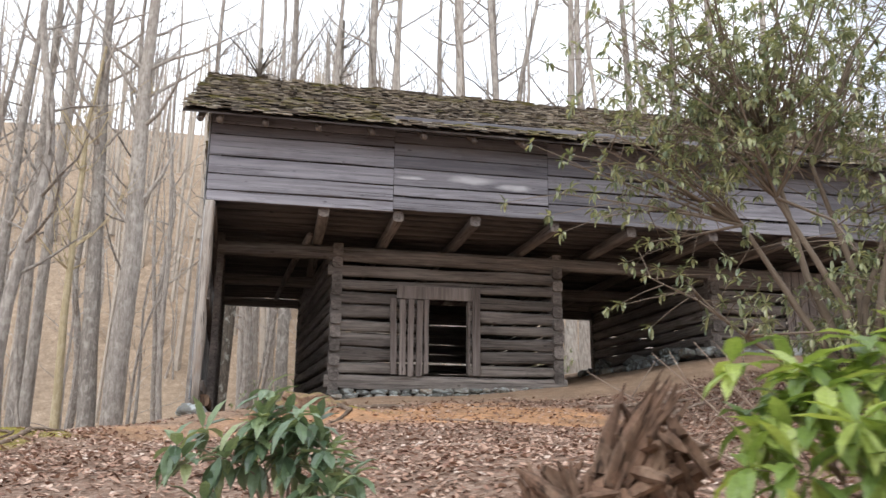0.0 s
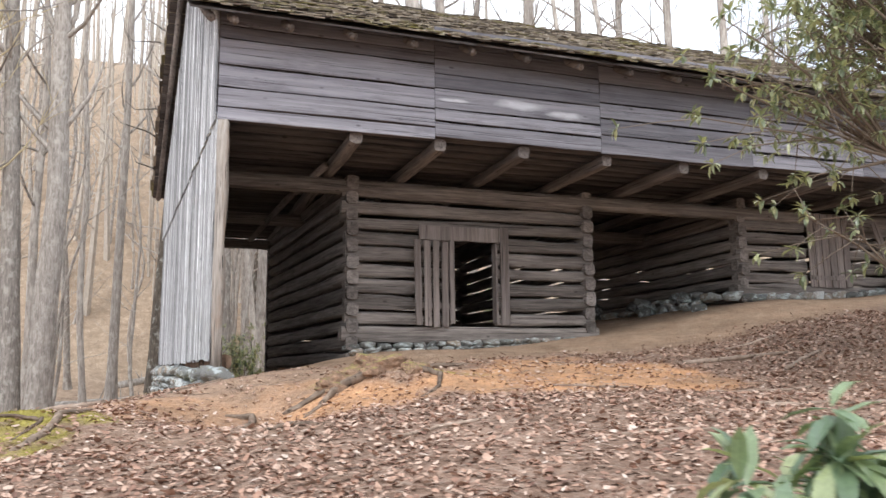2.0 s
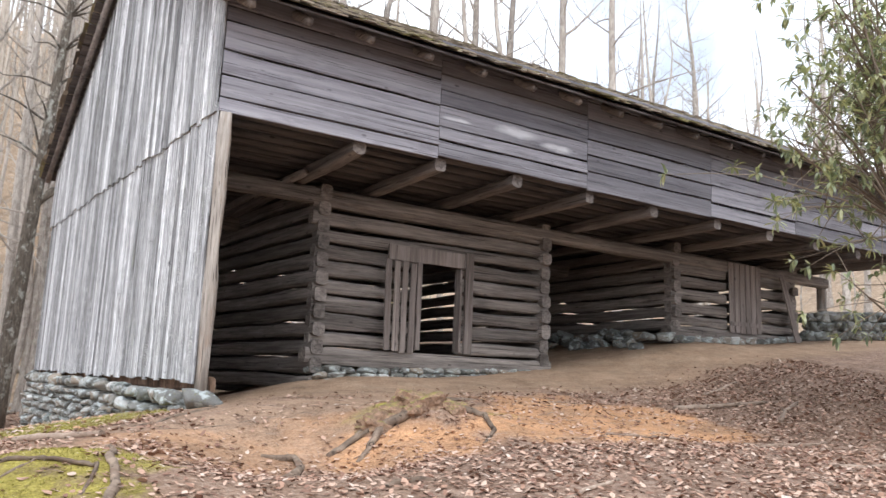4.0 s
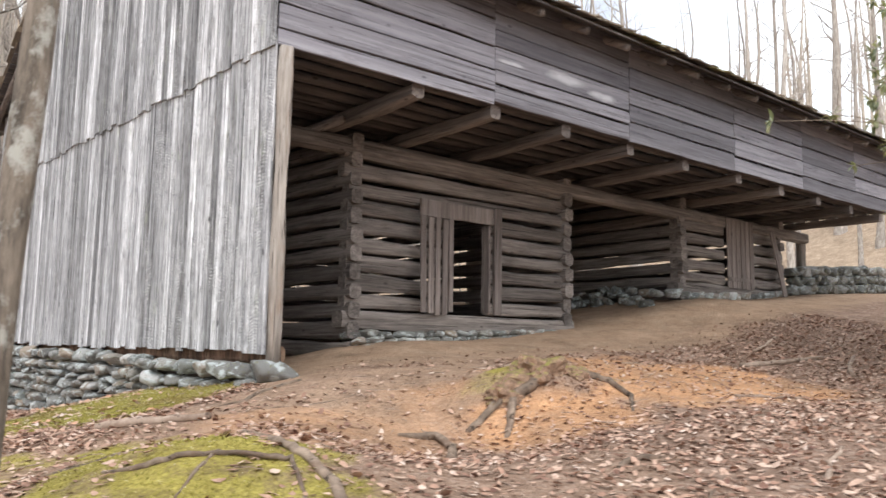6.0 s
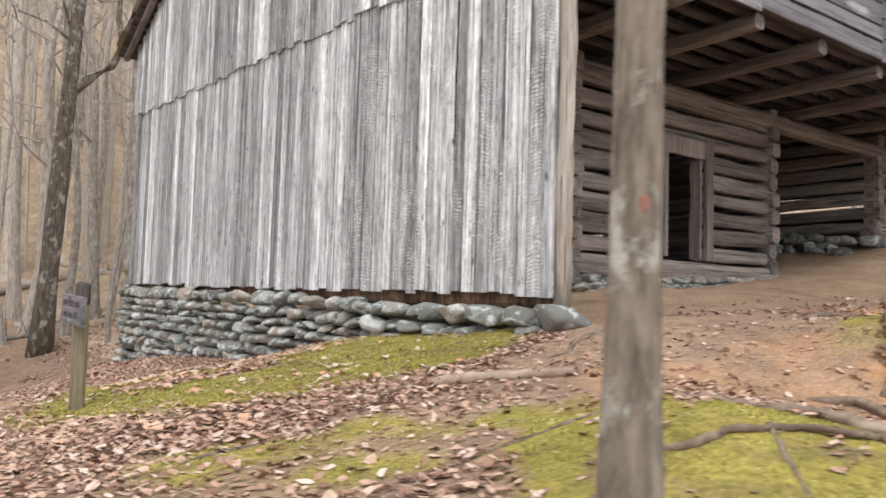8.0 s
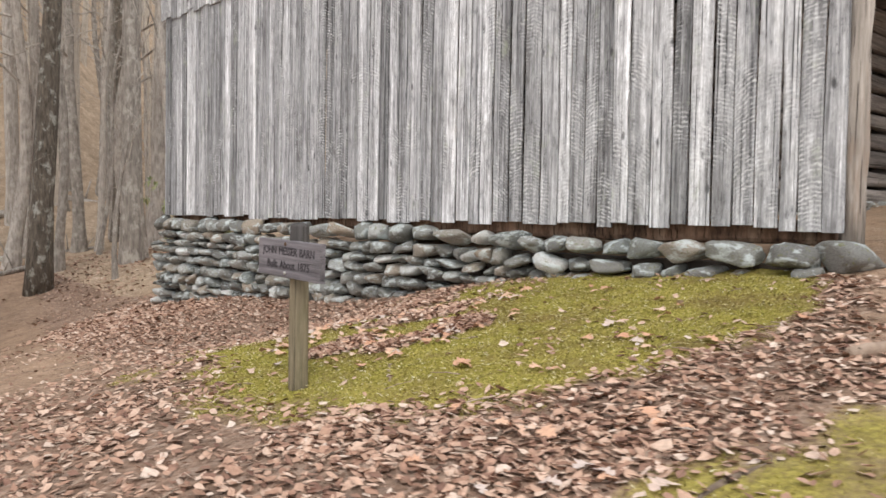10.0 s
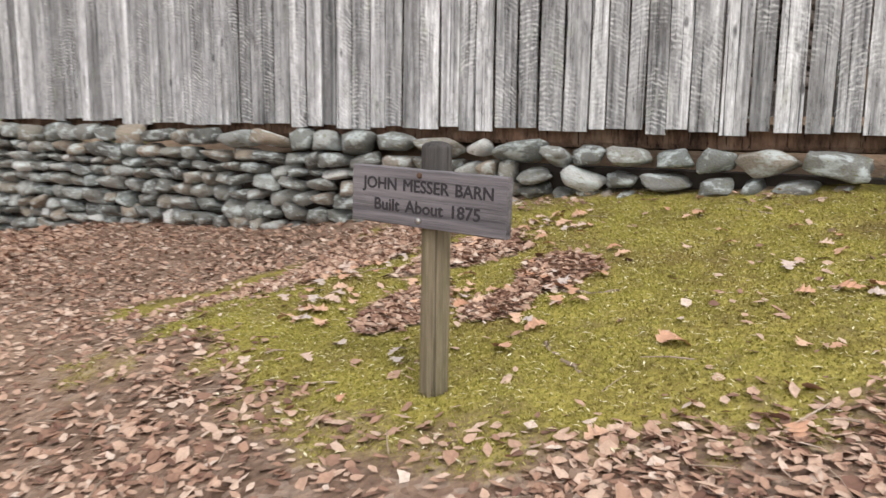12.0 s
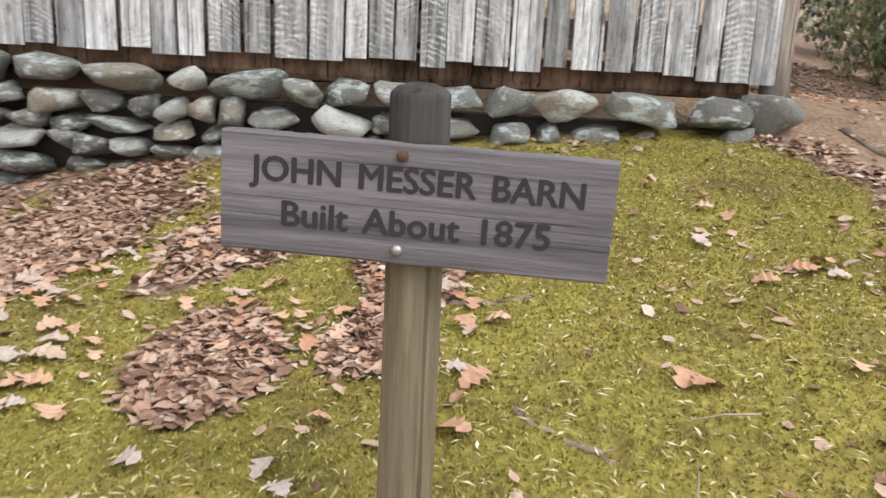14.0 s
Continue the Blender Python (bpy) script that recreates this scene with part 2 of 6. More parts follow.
M_ROOT = wood_material("grey_root", (0.06, 0.042, 0.032), (0.34, 0.26, 0.195), (7, 7, 7), 0.15, stain=(0.16, 0.09, 0.06))
M_STICK = wood_material("fallen_stick_wood", (0.16, 0.11, 0.08), (0.42, 0.33, 0.26), (9, 9, 9), 0.2)
M_ROTTEN = wood_material("rotten_stump_wood", (0.028, 0.018, 0.013), (0.25, 0.15, 0.10), (16, 16, 5), 0.1, stain=(0.42, 0.30, 0.21))


def plain_material(name, colour, rough=0.8, metal=0.0):
    m, n, l, b = nodes_of(name)
    tc = n.new("ShaderNodeTexCoord").outputs["Object"]
    f = noise_node(n, l, tc, 40, detail=3)
    col = mix(n, l, f, tuple(c * 0.8 for c in colour), tuple(min(1, c * 1.2) for c in colour))
    l.new(col, b.inputs["Base Color"])
    b.inputs["Roughness"].default_value, b.inputs["Metallic"].default_value = rough, metal
    return m


# Near-black core behind the stones: shade of their gaps as a colour.
M_GAP_SHADE = plain_material("gap_shade_fill", (0.045, 0.035, 0.028), 0.95)
M_LETTER = plain_material("dark_routed_letter", (0.035, 0.03, 0.035), 0.9)
M_BOLT = plain_material("galvanised_bolt", (0.45, 0.44, 0.43), 0.45, 0.9)
M_RUST = plain_material("rusty_bolt", (0.12, 0.07, 0.045), 0.8, 0.3)


def stone_material(name="field_stone", tone=1.15, growth=0.7):
    m, n, l, b = nodes_of(name)
    tc = n.new("ShaderNodeTexCoord").outputs["Object"]
    rnd = n.new("ShaderNodeObjectInfo").outputs["Random"]
    vec = n.new("ShaderNodeVectorMath")
    vec.operation = "ADD"
    comb = n.new("ShaderNodeCombineXYZ")
    for i in range(3):
        l.new(calc(n, l, "MULTIPLY", rnd, 23.0 + 9 * i), comb.inputs[i])
    l.new(tc, vec.inputs[0])
    l.new(comb.outputs[0], vec.inputs[1])
    p = vec.outputs[0]
    fine, mid = noise_node(n, l, p, 26, detail=6, rough=0.7), noise_node(n, l, p, 2.3, detail=6, rough=0.65)
    base = ramp(n, l, rnd, ((0.0, (0.10, 0.10, 0.095)), (0.35, (0.22, 0.215, 0.2)), (0.55, (0.17, 0.185, 0.18)), (0.7, (0.30, 0.25, 0.20)), (0.85, (0.27, 0.28, 0.27)), (1.0, (0.58, 0.57, 0.55))))
    col = mix(n, l, 0.75, base, ramp(n, l, fine, ((0.3, (0.45 * tone,) * 3), (0.7, (1.45 * tone,) * 3))), "MULTIPLY")
    col = mix(n, l, calc(n, l, "MULTIPLY", span(n, l, mid, 0.51, 0.60), 0.7 * min(1.0, tone)), col, (0.60, 0.66, 0.66))
    col = mix(n, l, calc(n, l, "MULTIPLY", span(n, l, noise_node(n, l, p, 9, detail=4), 0.58 - 0.12 * (growth - 0.7), 0.66), growth), col, (0.16, 0.165, 0.06))
    l.new(col, b.inputs["Base Color"])
    b.inputs["Roughness"].default_value = 0.9
    bump(n, l, b, calc(n, l, "ADD", fine, mid), 0.7, 0.015)
    return m


M_STONE = stone_material()
# Mossier stone at under half tone; the low wall's shade is in the colour.
M_STONE_SHADED = stone_material("shaded_mossy_stone", 0.5, 0.9)


def shingle_material():
    m, n, l, b = nodes_of("mossy_wooden_shingle")
    geo = n.new("ShaderNodeNewGeometry")
    rnd = geo.outputs["Random Per Island"]
    orr = n.new("ShaderNodeObjectInfo").outputs["Random"]
    both = calc(n, l, "FRACT", calc(n, l, "ADD", calc(n, l, "MULTIPLY", rnd, 1.0), calc(n, l, "MULTIPLY", orr, 3.7)))
    pos = geo.outputs["Position"]
    grain = noise_node(n, l, pos, 1.0, (60, 6, 6), 4)
    col = ramp(n, l, both, ((0.0, (0.07, 0.055, 0.045)), (0.5, (0.24, 0.20, 0.155)), (1.0, (0.46, 0.40, 0.32))))
    col = mix(n, l, 0.6, col, ramp(n, l, grain, ((0.3, (0.5, 0.5, 0.5)), (0.7, (1.4, 1.4, 1.4)))), "MULTIPLY")
    mo = noise_node(n, l, pos, 1.1, detail=7, rough=0.7)
    col = mix(n, l, calc(n, l, "MULTIPLY", span(n, l, mo, 0.52, 0.62), 0.7), col, (0.22, 0.20, 0.05))
    l.new(col, b.inputs["Base Color"])
    b.inputs["Roughness"].default_value = 0.9
    bump(n, l, b, grain, 0.5, 0.01)
    return m


M_SHINGLE = shingle_material()


def bark_material(name, dark, light, lichen, amount, edge=0.5):
    m, n, l, b = nodes_of(name)
    tc = n.new("ShaderNodeTexCoord").outputs["Object"]
    f = noise_node(n, l, tc, 1.0, (16, 16, 3.0), 6, 0.7)
    blot = noise_node(n, l, tc, 5.0, (1, 1, 0.7), 5, 0.7)
    col = ramp(n, l, f, ((0.3, dark), (0.7, light)))
    rnd = n.new("ShaderNodeObjectInfo").outputs["Random"]
    tone = span(n, l, rnd, 0, 1, 0.7, 1.25)
    g = n.new("ShaderNodeCombineXYZ")
    for i in range(3):
        l.new(tone, g.inputs[i])
    col = mix(n, l, 1.0, col, g.outputs[0], "MULTIPLY")
    col = mix(n, l, calc(n, l, "MULTIPLY", span(n, l, blot, edge, edge + 0.12 - 0.5 * (edge - 0.5)), amount), col, lichen)
    l.new(col, b.inputs["Base Color"])
    b.inputs["Roughness"].default_value = 0.95
    bump(n, l, b, f, 0.8, 0.02)
    return m


M_BARK = bark_material("grey_tree_bark", (0.18, 0.155, 0.135), (0.54, 0.485, 0.43), (0.62, 0.58, 0.52), 0.5)
M_BARK_NEAR = bark_material("blotched_tree_bark", (0.03, 0.024, 0.018), (0.23, 0.19, 0.15), (0.50, 0.50, 0.45), 0.65, 0.53)
# Paler than the near bark: distance haze is put into this colour.
M_FARWOOD_HAZED = bark_material("hazed_far_wood_bark", (0.36, 0.31, 0.255), (0.60, 0.53, 0.45), (0.64, 0.58, 0.50), 0.4)


def leaf_material(name, stops, rough, island=True, gloss=0.3, patch=None, clear=0.0):
    m, n, l, b = nodes_of(name)
    geo = n.new("ShaderNodeNewGeometry")
    rnd = geo.outputs["Random Per Island"] if island else n.new("ShaderNodeObjectInfo").outputs["Random"]
    col = ramp(n, l, rnd, stops)
    f = noise_node(n, l, geo.outputs["Position"], 55, detail=3)
    col = mix(n, l, 0.5, col, ramp(n, l, f, ((0.3, (0.65, 0.65, 0.65)), (0.7, (1.3, 1.3, 1.3)))), "MULTIPLY")
    if patch:
        col = mix(n, l, calc(n, l, "MULTIPLY", span(n, l, noise_node(n, l, geo.outputs["Position"], 1.7, detail=7, rough=0.72), 0.46, 0.62), 0.8), col, patch)
    l.new(col, b.inputs["Base Color"])
    b.inputs["Roughness"].default_value = rough
    b.inputs["Specular IOR Level"].default_value = gloss
    if clear:
        tr = n.new("ShaderNodeBsdfTranslucent")
        l.new(mix(n, l, 1.0, col, (1.25, 1.2, 0.7), "MULTIPLY"), tr.inputs["Color"])
        ms = n.new("ShaderNodeMixShader")
        ms.inputs[0].default_value = clear
        l.new(b.outputs[0], ms.inputs[1])
        l.new(tr.outputs[0], ms.inputs[2])
        l.new(ms.outputs[0], n["Material Output"].inputs["Surface"])
    return m


M_LITTER = leaf_material("dry_fallen_leaf", ((0.0, (0.17, 0.09, 0.066)), (0.3, (0.36, 0.215, 0.15)), (0.6, (0.49, 0.325, 0.24)), (0.9, (0.56, 0.41, 0.32)), (1.0, (0.62, 0.51, 0.43))), 0.8)
M_RHODO = leaf_material("rhododendron_leaf", ((0.0, (0.12, 0.155, 0.09)), (0.4, (0.25, 0.285, 0.165)), (0.8, (0.38, 0.405, 0.23)), (1.0, (0.50, 0.50, 0.31))), 0.3, gloss=0.7, clear=0.3)
M_RHODO_BRIGHT = leaf_material("fresh_rhododendron_leaf", ((0.0, (0.10, 0.16, 0.05)), (0.5, (0.26, 0.36, 0.09)), (1.0, (0.46, 0.54, 0.15))), 0.36, gloss=0.6, clear=0.35)
M_RHODO_BLUE = leaf_material("bluish_rhododendron_leaf", ((0.0, (0.08, 0.13, 0.08)), (0.5, (0.16, 0.23, 0.13)), (0.85, (0.25, 0.32, 0.17)), (1.0, (0.36, 0.40, 0.20))), 0.32, gloss=0.75, clear=0.25)
# Near-black leaf green: the thicket's shade is put into the colour.
M_RHODO_SHADE = leaf_material("shaded_evergreen_leaf", ((0.0, (0.025, 0.04, 0.02)), (0.6, (0.05, 0.075, 0.035)), (1.0, (0.10, 0.125, 0.055))), 0.5, gloss=0.4)
M_TUFT = leaf_material("moss_tuft", ((0.0, (0.20, 0.185, 0.04)), (0.5, (0.33, 0.30, 0.07)), (0.9, (0.45, 0.40, 0.11)), (1.0, (0.56, 0.50, 0.20))), 0.9, gloss=0.1, patch=(0.24, 0.17, 0.075))
M_STRAW = leaf_material("pale_straw_bit", ((0.0, (0.40, 0.33, 0.15)), (0.6, (0.60, 0.53, 0.30)), (1.0, (0.75, 0.70, 0.52))), 0.8)
M_OAK = leaf_material("single_dry_leaf", ((0.0, (0.50, 0.27, 0.17)), (0.5, (0.62, 0.40, 0.28)), (1.0, (0.52, 0.44, 0.40))), 0.7, island=False)
M_TWIG = plain_material("brown_twig", (0.20, 0.155, 0.115), 0.9)


def ground_material():
    m, n, l, b = nodes_of("forest_ground")
    geo = n.new("ShaderNodeNewGeometry")
    pos = geo.outputs["Position"]

    def att(name):
        a = n.new("ShaderNodeAttribute")
        a.attribute_name = name
        return a.outputs["Fac"]
    fine, mid = noise_node(n, l, pos, 30, detail=6, rough=0.75), noise_node(n, l, pos, 3.5, detail=6, rough=0.65)
    vor = n.new("ShaderNodeTexVoronoi")
    vor.inputs["Scale"].default_value = 24
    vor.inputs["Randomness"].default_value = 1
    l.new(pos, vor.inputs["Vector"])
    sep = n.new("ShaderNodeSeparateColor")
    l.new(vor.outputs["Color"], sep.inputs["Color"])
    leaf = ramp(n, l, sep.outputs[0], ((0.0, (0.20, 0.135, 0.10)), (0.35, (0.33, 0.225, 0.165)), (0.7, (0.42, 0.31, 0.235)), (1.0, (0.54, 0.43, 0.35))))
    leaf = mix(n, l, calc(n, l, "MULTIPLY", span(n, l, mid, 0.45, 0.62), 0.6), leaf, (0.22, 0.155, 0.115))
    dirt = ramp(n, l, fine, ((0.3, (0.27, 0.18, 0.115)), (0.7, (0.46, 0.325, 0.23))))
    clay = ramp(n, l, fine, ((0.3, (0.41, 0.21, 0.105)), (0.7, (0.63, 0.38, 0.21))))
    moss = ramp(n, l, fine, ((0.25, (0.13, 0.105, 0.03)), (0.5, (0.33, 0.28, 0.07)), (0.75, (0.52, 0.45, 0.13))))
    moss = mix(n, l, calc(n, l, "MULTIPLY", span(n, l, mid, 0.5, 0.66), 0.75), moss, (0.20, 0.15, 0.07))
    # Humus tone, with the shade of the leaf gaps put into it.
    leaf = mix(n, l, calc(n, l, "MULTIPLY", att("humus_shade"), 0.5), leaf, ramp(n, l, fine, ((0.3, (0.11, 0.066, 0.046)), (0.7, (0.32, 0.205, 0.15)))))
    # Outside the mask the ground is blended towards a paler tan.
    leaf = mix(n, l, calc(n, l, "MULTIPLY", calc(n, l, "SUBTRACT", 1.0, att("humus_shade")), 0.4), leaf, (0.52, 0.42, 0.29))
    clay = mix(n, l, calc(n, l, "MULTIPLY", span(n, l, noise_node(n, l, pos, 1.7, detail=7, rough=0.7), 0.46, 0.68), 0.7), clay, dirt)
    dirt = mix(n, l, calc(n, l, "MULTIPLY", span(n, l, noise_node(n, l, pos, 2.3, detail=6, rough=0.7), 0.45, 0.65), 0.55), dirt, leaf)
    col = mix(n, l, att("dirt"), leaf, dirt)
    col = mix(n, l, span(n, l, calc(n, l, "ADD", att("clay"), calc(n, l, "MULTIPLY", mid, 0.6)), 0.55, 1.15), col, clay)
    col = mix(n, l, span(n, l, calc(n, l, "ADD", att("moss"), calc(n, l, "MULTIPLY", fine, 0.5)), 0.45, 0.85), col, moss)
    col = mix(n, l, 0.8, col, ramp(n, l, noise_node(n, l, pos, 1.6, detail=10, rough=0.85), ((0.32, (0.5, 0.48, 0.46)), (0.5, (0.95, 0.94, 0.93)), (0.68, (1.45, 1.45, 1.45)))), "MULTIPLY")
    l.new(col, b.inputs["Base Color"])
    b.inputs["Roughness"].default_value = 0.95
    b.inputs["Specular IOR Level"].default_value = 0.15
    bump(n, l, b, calc(n, l, "ADD", calc(n, l, "MULTIPLY", fine, 0.6), vor.outputs["Distance"]), 0.8, 0.03)
    return m


M_GROUND = ground_material()


# ================= mesh helpers =================
def mesh_of(name, verts, faces, material, smooth=False):
    me = bpy.data.meshes.new(name)
    me.from_pydata([tuple(v) for v in verts], [], [tuple(f) for f in faces])
    me.materials.append(material)
    if smooth:
        me.polygons.foreach_set("use_smooth", [True] * len(me.polygons))
    me.update()
    return me


def child(ob, parent):
    """Ties ob to its thing; ob keeps its own place in the world."""
    ob.parent = parent
    ob.matrix_parent_inverse = parent.matrix_basis.inverted()
    return ob


def part(name, me, parent, label="", m=None):
    ob = new(name, me)
    if m is not None:
        ob.matrix_basis = m
    child(ob, parent)
    if label:
        tagged(ob, label)
    return ob


def thing(name, at, label, category, group="", kind=""):
    ob = new(name)
    ob.empty_display_size = 0.2
    ob.matrix_basis = pose(*at)
    return tagged(ob, label, category, group, kind)


class Soup:
    """Collects vertices and faces of one mesh."""

    def __init__(self):
        self.v, self.f = [], []

    def add(self, verts, faces):
        o = len(self.v)
        self.v.extend(verts)
        self.f.extend([tuple(i + o for i in f) for f in faces])
        return self

    def tube(self, pts, radii, n=6, wob=0.0, caps=True, seed=0.0):
        pts = [Vector(p) for p in pts]
        rings, o = [], len(self.v)
        ref = Vector((0.31, 0.17, 0.93))
        for i, p in enumerate(pts):
            d = (pts[min(i + 1, len(pts) - 1)] - pts[max(i - 1, 0)]).normalized()
            if abs(d.dot(ref)) > 0.9:
                ref = Vector((0.9, 0.2, 0.1))
            a = d.cross(ref).normalized()
            c = d.cross(a)
            for k in range(n):
                ang = 2 * math.pi * k / n
                q = a * math.cos(ang) + c * math.sin(ang)
                r = radii[i] * (1 + wob * noise.noise((p * 2.3 + q * 1.7 + Vector((seed, 0, 0)))))
                self.v.append(p + q * r)
        for i in range(len(pts) - 1):
            for k in range(n):
                k2 = (k + 1) % n
                self.f.append((o + i * n + k, o + i * n + k2, o + (i + 1) * n + k2, o + (i + 1) * n + k))
        if caps:
            self.f.append(tuple(o + k for k in range(n))[::-1])
            self.f.append(tuple(o + (len(pts) - 1) * n + k for k in range(n)))
        return self

    def box(self, lo, hi):
        (a, b, c), (d, e, f) = lo, hi
        return self.add([(a, b, c), (d, b, c), (d, e, c), (a, e, c), (a, b, f), (d, b, f), (d, e, f), (a, e, f)],
                        [(0, 3, 2, 1), (4, 5, 6, 7), (0, 1, 5, 4), (1, 2, 6, 5), (2, 3, 7, 6), (3, 0, 4, 7)])

    def mesh(self, name, material, smooth=False):
        return mesh_of(name, self.v, self.f, material, smooth)


def plank_mesh(name, length, width, thick, material, rng, axis="z", bend=0.006, segs=6, slope=0.0):
    """A worn plank that starts at the origin and runs along an axis: z (standing) or x (lying); its face looks along -x or -y."""
    s = Soup()
    ph, w0, w1 = rng.uniform(0, 50), width * rng.uniform(0.97, 1.0), width * rng.uniform(0.95, 1.0)
    c = min(0.006, thick * 0.3)
    for i in range(segs + 1):
        t = i / segs
        w = w0 + (w1 - w0) * t
        off = bend * noise.noise((ph, t * 2.5, 0)) * 2
        cup = 0.5 * bend * noise.noise((ph, t * 2.0, 9))
        e0, e1 = 0.007 * noise.noise((ph, t * 7, 3)), 0.007 * noise.noise((ph, t * 7, 6))
        a, b = -w / 2 + off + e0, w / 2 + off + e1
        prof = [(a, 0), (a, -thick + c), (a + c, -thick + cup), (b - c, -thick + cup), (b, -thick + c), (b, 0)]
        for u, d in prof:
            k = t * length + (slope * u if i == segs else 0)
            s.v.append((d, -u, k) if axis == "z" else (k, d, u))
    for i in range(segs):
        for k in range(6):
            k2 = (k + 1) % 6
            s.f.append((i * 6 + k, i * 6 + k2, (i + 1) * 6 + k2, (i + 1) * 6 + k))
    s.f.append(tuple(range(6))[::-1])
    s.f.append(tuple(segs * 6 + k for k in range(6)))
    return s.mesh(name, material)


def log_mesh(name, length, h, d, material, rng, axis="x", segs=9):
    """A hewn log from the origin along x or y: flat faces, rounded arrises, uneven thickness."""
    s, ph, n = Soup(), rng.uniform(0, 90), 10
    for i in range(segs + 1):
        t = i / segs
        hh = h * (1 + 0.26 * noise.noise((ph, t * length * 0.9, 1)) + 0.07 * noise.noise((ph, t * length * 3, 4)))
        dd = d * (1 + 0.1 * noise.noise((ph, t * length * 1.1, 2)))
        oz = 0.035 * noise.noise((ph, t * length * 0.6, 5)) * min(1, length)
        for k in range(n):
            ang = 2 * math.pi * (k + 0.5) / n
            cx, cz = math.cos(ang), math.sin(ang)
            e = 0.55
            x2 = math.copysign(abs(cx) ** e, cx) * dd / 2
            z2 = math.copysign(abs(cz) ** e, cz) * hh / 2
            j = 0.012 * noise.noise((ph + k, t * length * 4, 8))
            s.v.append((t * length, x2 + j, z2 + oz + j) if axis == "x" else (x2 + j, t * length, z2 + oz + j))
    for i in range(segs):
        for k in range(n):
            k2 = (k + 1) % n
            s.f.append((i * n + k, i * n + k2, (i + 1) * n + k2, (i + 1) * n + k))
    s.f.append(tuple(range(n))[::-1])
    s.f.append(tuple(segs * n + k for k in range(n)))
    return s.mesh(name, material)


def stone_mesh(name, seed, flat=1.0):
    """A rounded, faceted field stone about one metre across, to be scaled."""
    bm = bmesh.new()
    bmesh.ops.create_icosphere(bm, subdivisions=3, radius=0.5)
    rs = random.Random(seed)
    cuts = [(Vector((rs.gauss(0, 1), rs.gauss(0, 1), rs.gauss(0, 1))).normalized(), rs.uniform(0.34, 0.45)) for _ in range(8)]
    for v in bm.verts:
        p = v.co.copy()
        q = Vector((math.copysign(abs(p.x * 2) ** 0.55, p.x), math.copysign(abs(p.y * 2) ** 0.55, p.y), math.copysign(abs(p.z * 2) ** 0.55, p.z))) * 0.5
        q = q * (1 + 0.34 * noise.noise(p * 1.9 + Vector((seed * 7.3, 0, 0))) + 0.12 * noise.noise(p * 5 + Vector((0, seed * 3.1, 0))))
        for nn, dd in cuts:
            over = q.dot(nn) - dd
            if over > 0:
                q -= nn * over * 0.92
        v.co = q
    me = bpy.data.meshes.new(name)
    bm.to_mesh(me)
    bm.free()
    me.materials.append(M_STONE)
    me.polygons.foreach_set("use_smooth", [True] * len(me.polygons))
    return me


# ================= ground =================
def axis_steps(lo, hi, step, far):
    inner = list(np.arange(lo, hi + 1e-6, step))
    out, d, p = [], step, hi
    while p < far:
        d = min(d * 1.22, 25)
        p += d
        out.append(p)
    low, d, p = [], step, lo
    while p > -far:
        d = min(d * 1.22, 25)
        p -= d
        low.append(p)
    return low[::-1] + inner + out


def build_ground():
    xs, ys = axis_steps(-9, 9, 0.11, 420), axis_steps(1, 20, 0.11, 420)
    verts = [(x, y, ground_z(x, y)) for y in ys for x in xs]
    nx = len(xs)
    faces = [(j * nx + i, j * nx + i + 1, (j + 1) * nx + i + 1, (j + 1) * nx + i) for j in range(len(ys) - 1) for i in range(nx - 1)]
    me = mesh_of("ground", verts, faces, M_GROUND, True)
    for nm, fn in (("moss", moss_at), ("clay", clay_at), ("dirt", dirt_at), ("humus_shade", humus_shade_at)):
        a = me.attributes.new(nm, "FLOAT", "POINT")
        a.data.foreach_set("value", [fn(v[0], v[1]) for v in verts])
    ob = new("ground", me)
    tagged(ob, "leaf-strewn forest ground with moss and orange clay", "ground", kind="structure")


build_ground()

# ================= barn =================
rng = random.Random(7)
barn = thing("barn", (7.0, 20.3, 2.0), "weathered grey cantilever barn of logs and planks on field stones", "barn")


def lap_z(y):
    return 5.42 + 0.004 * (y - YF)


def roof_z(y):
    return EAVE_Z + (RIDGE_Z - EAVE_Z) * (y - EAVE_Y) / (RIDGE_Y - EAVE_Y) if y < RIDGE_Y else REAR_Z + (RIDGE_Z - REAR_Z) * (REAR_Y - y) / (REAR_Y - RIDGE_Y)


AT_GABLE = pose(XG, YF, 0, 0, 0, SKEW) @ pose(-XG, -YF, 0)


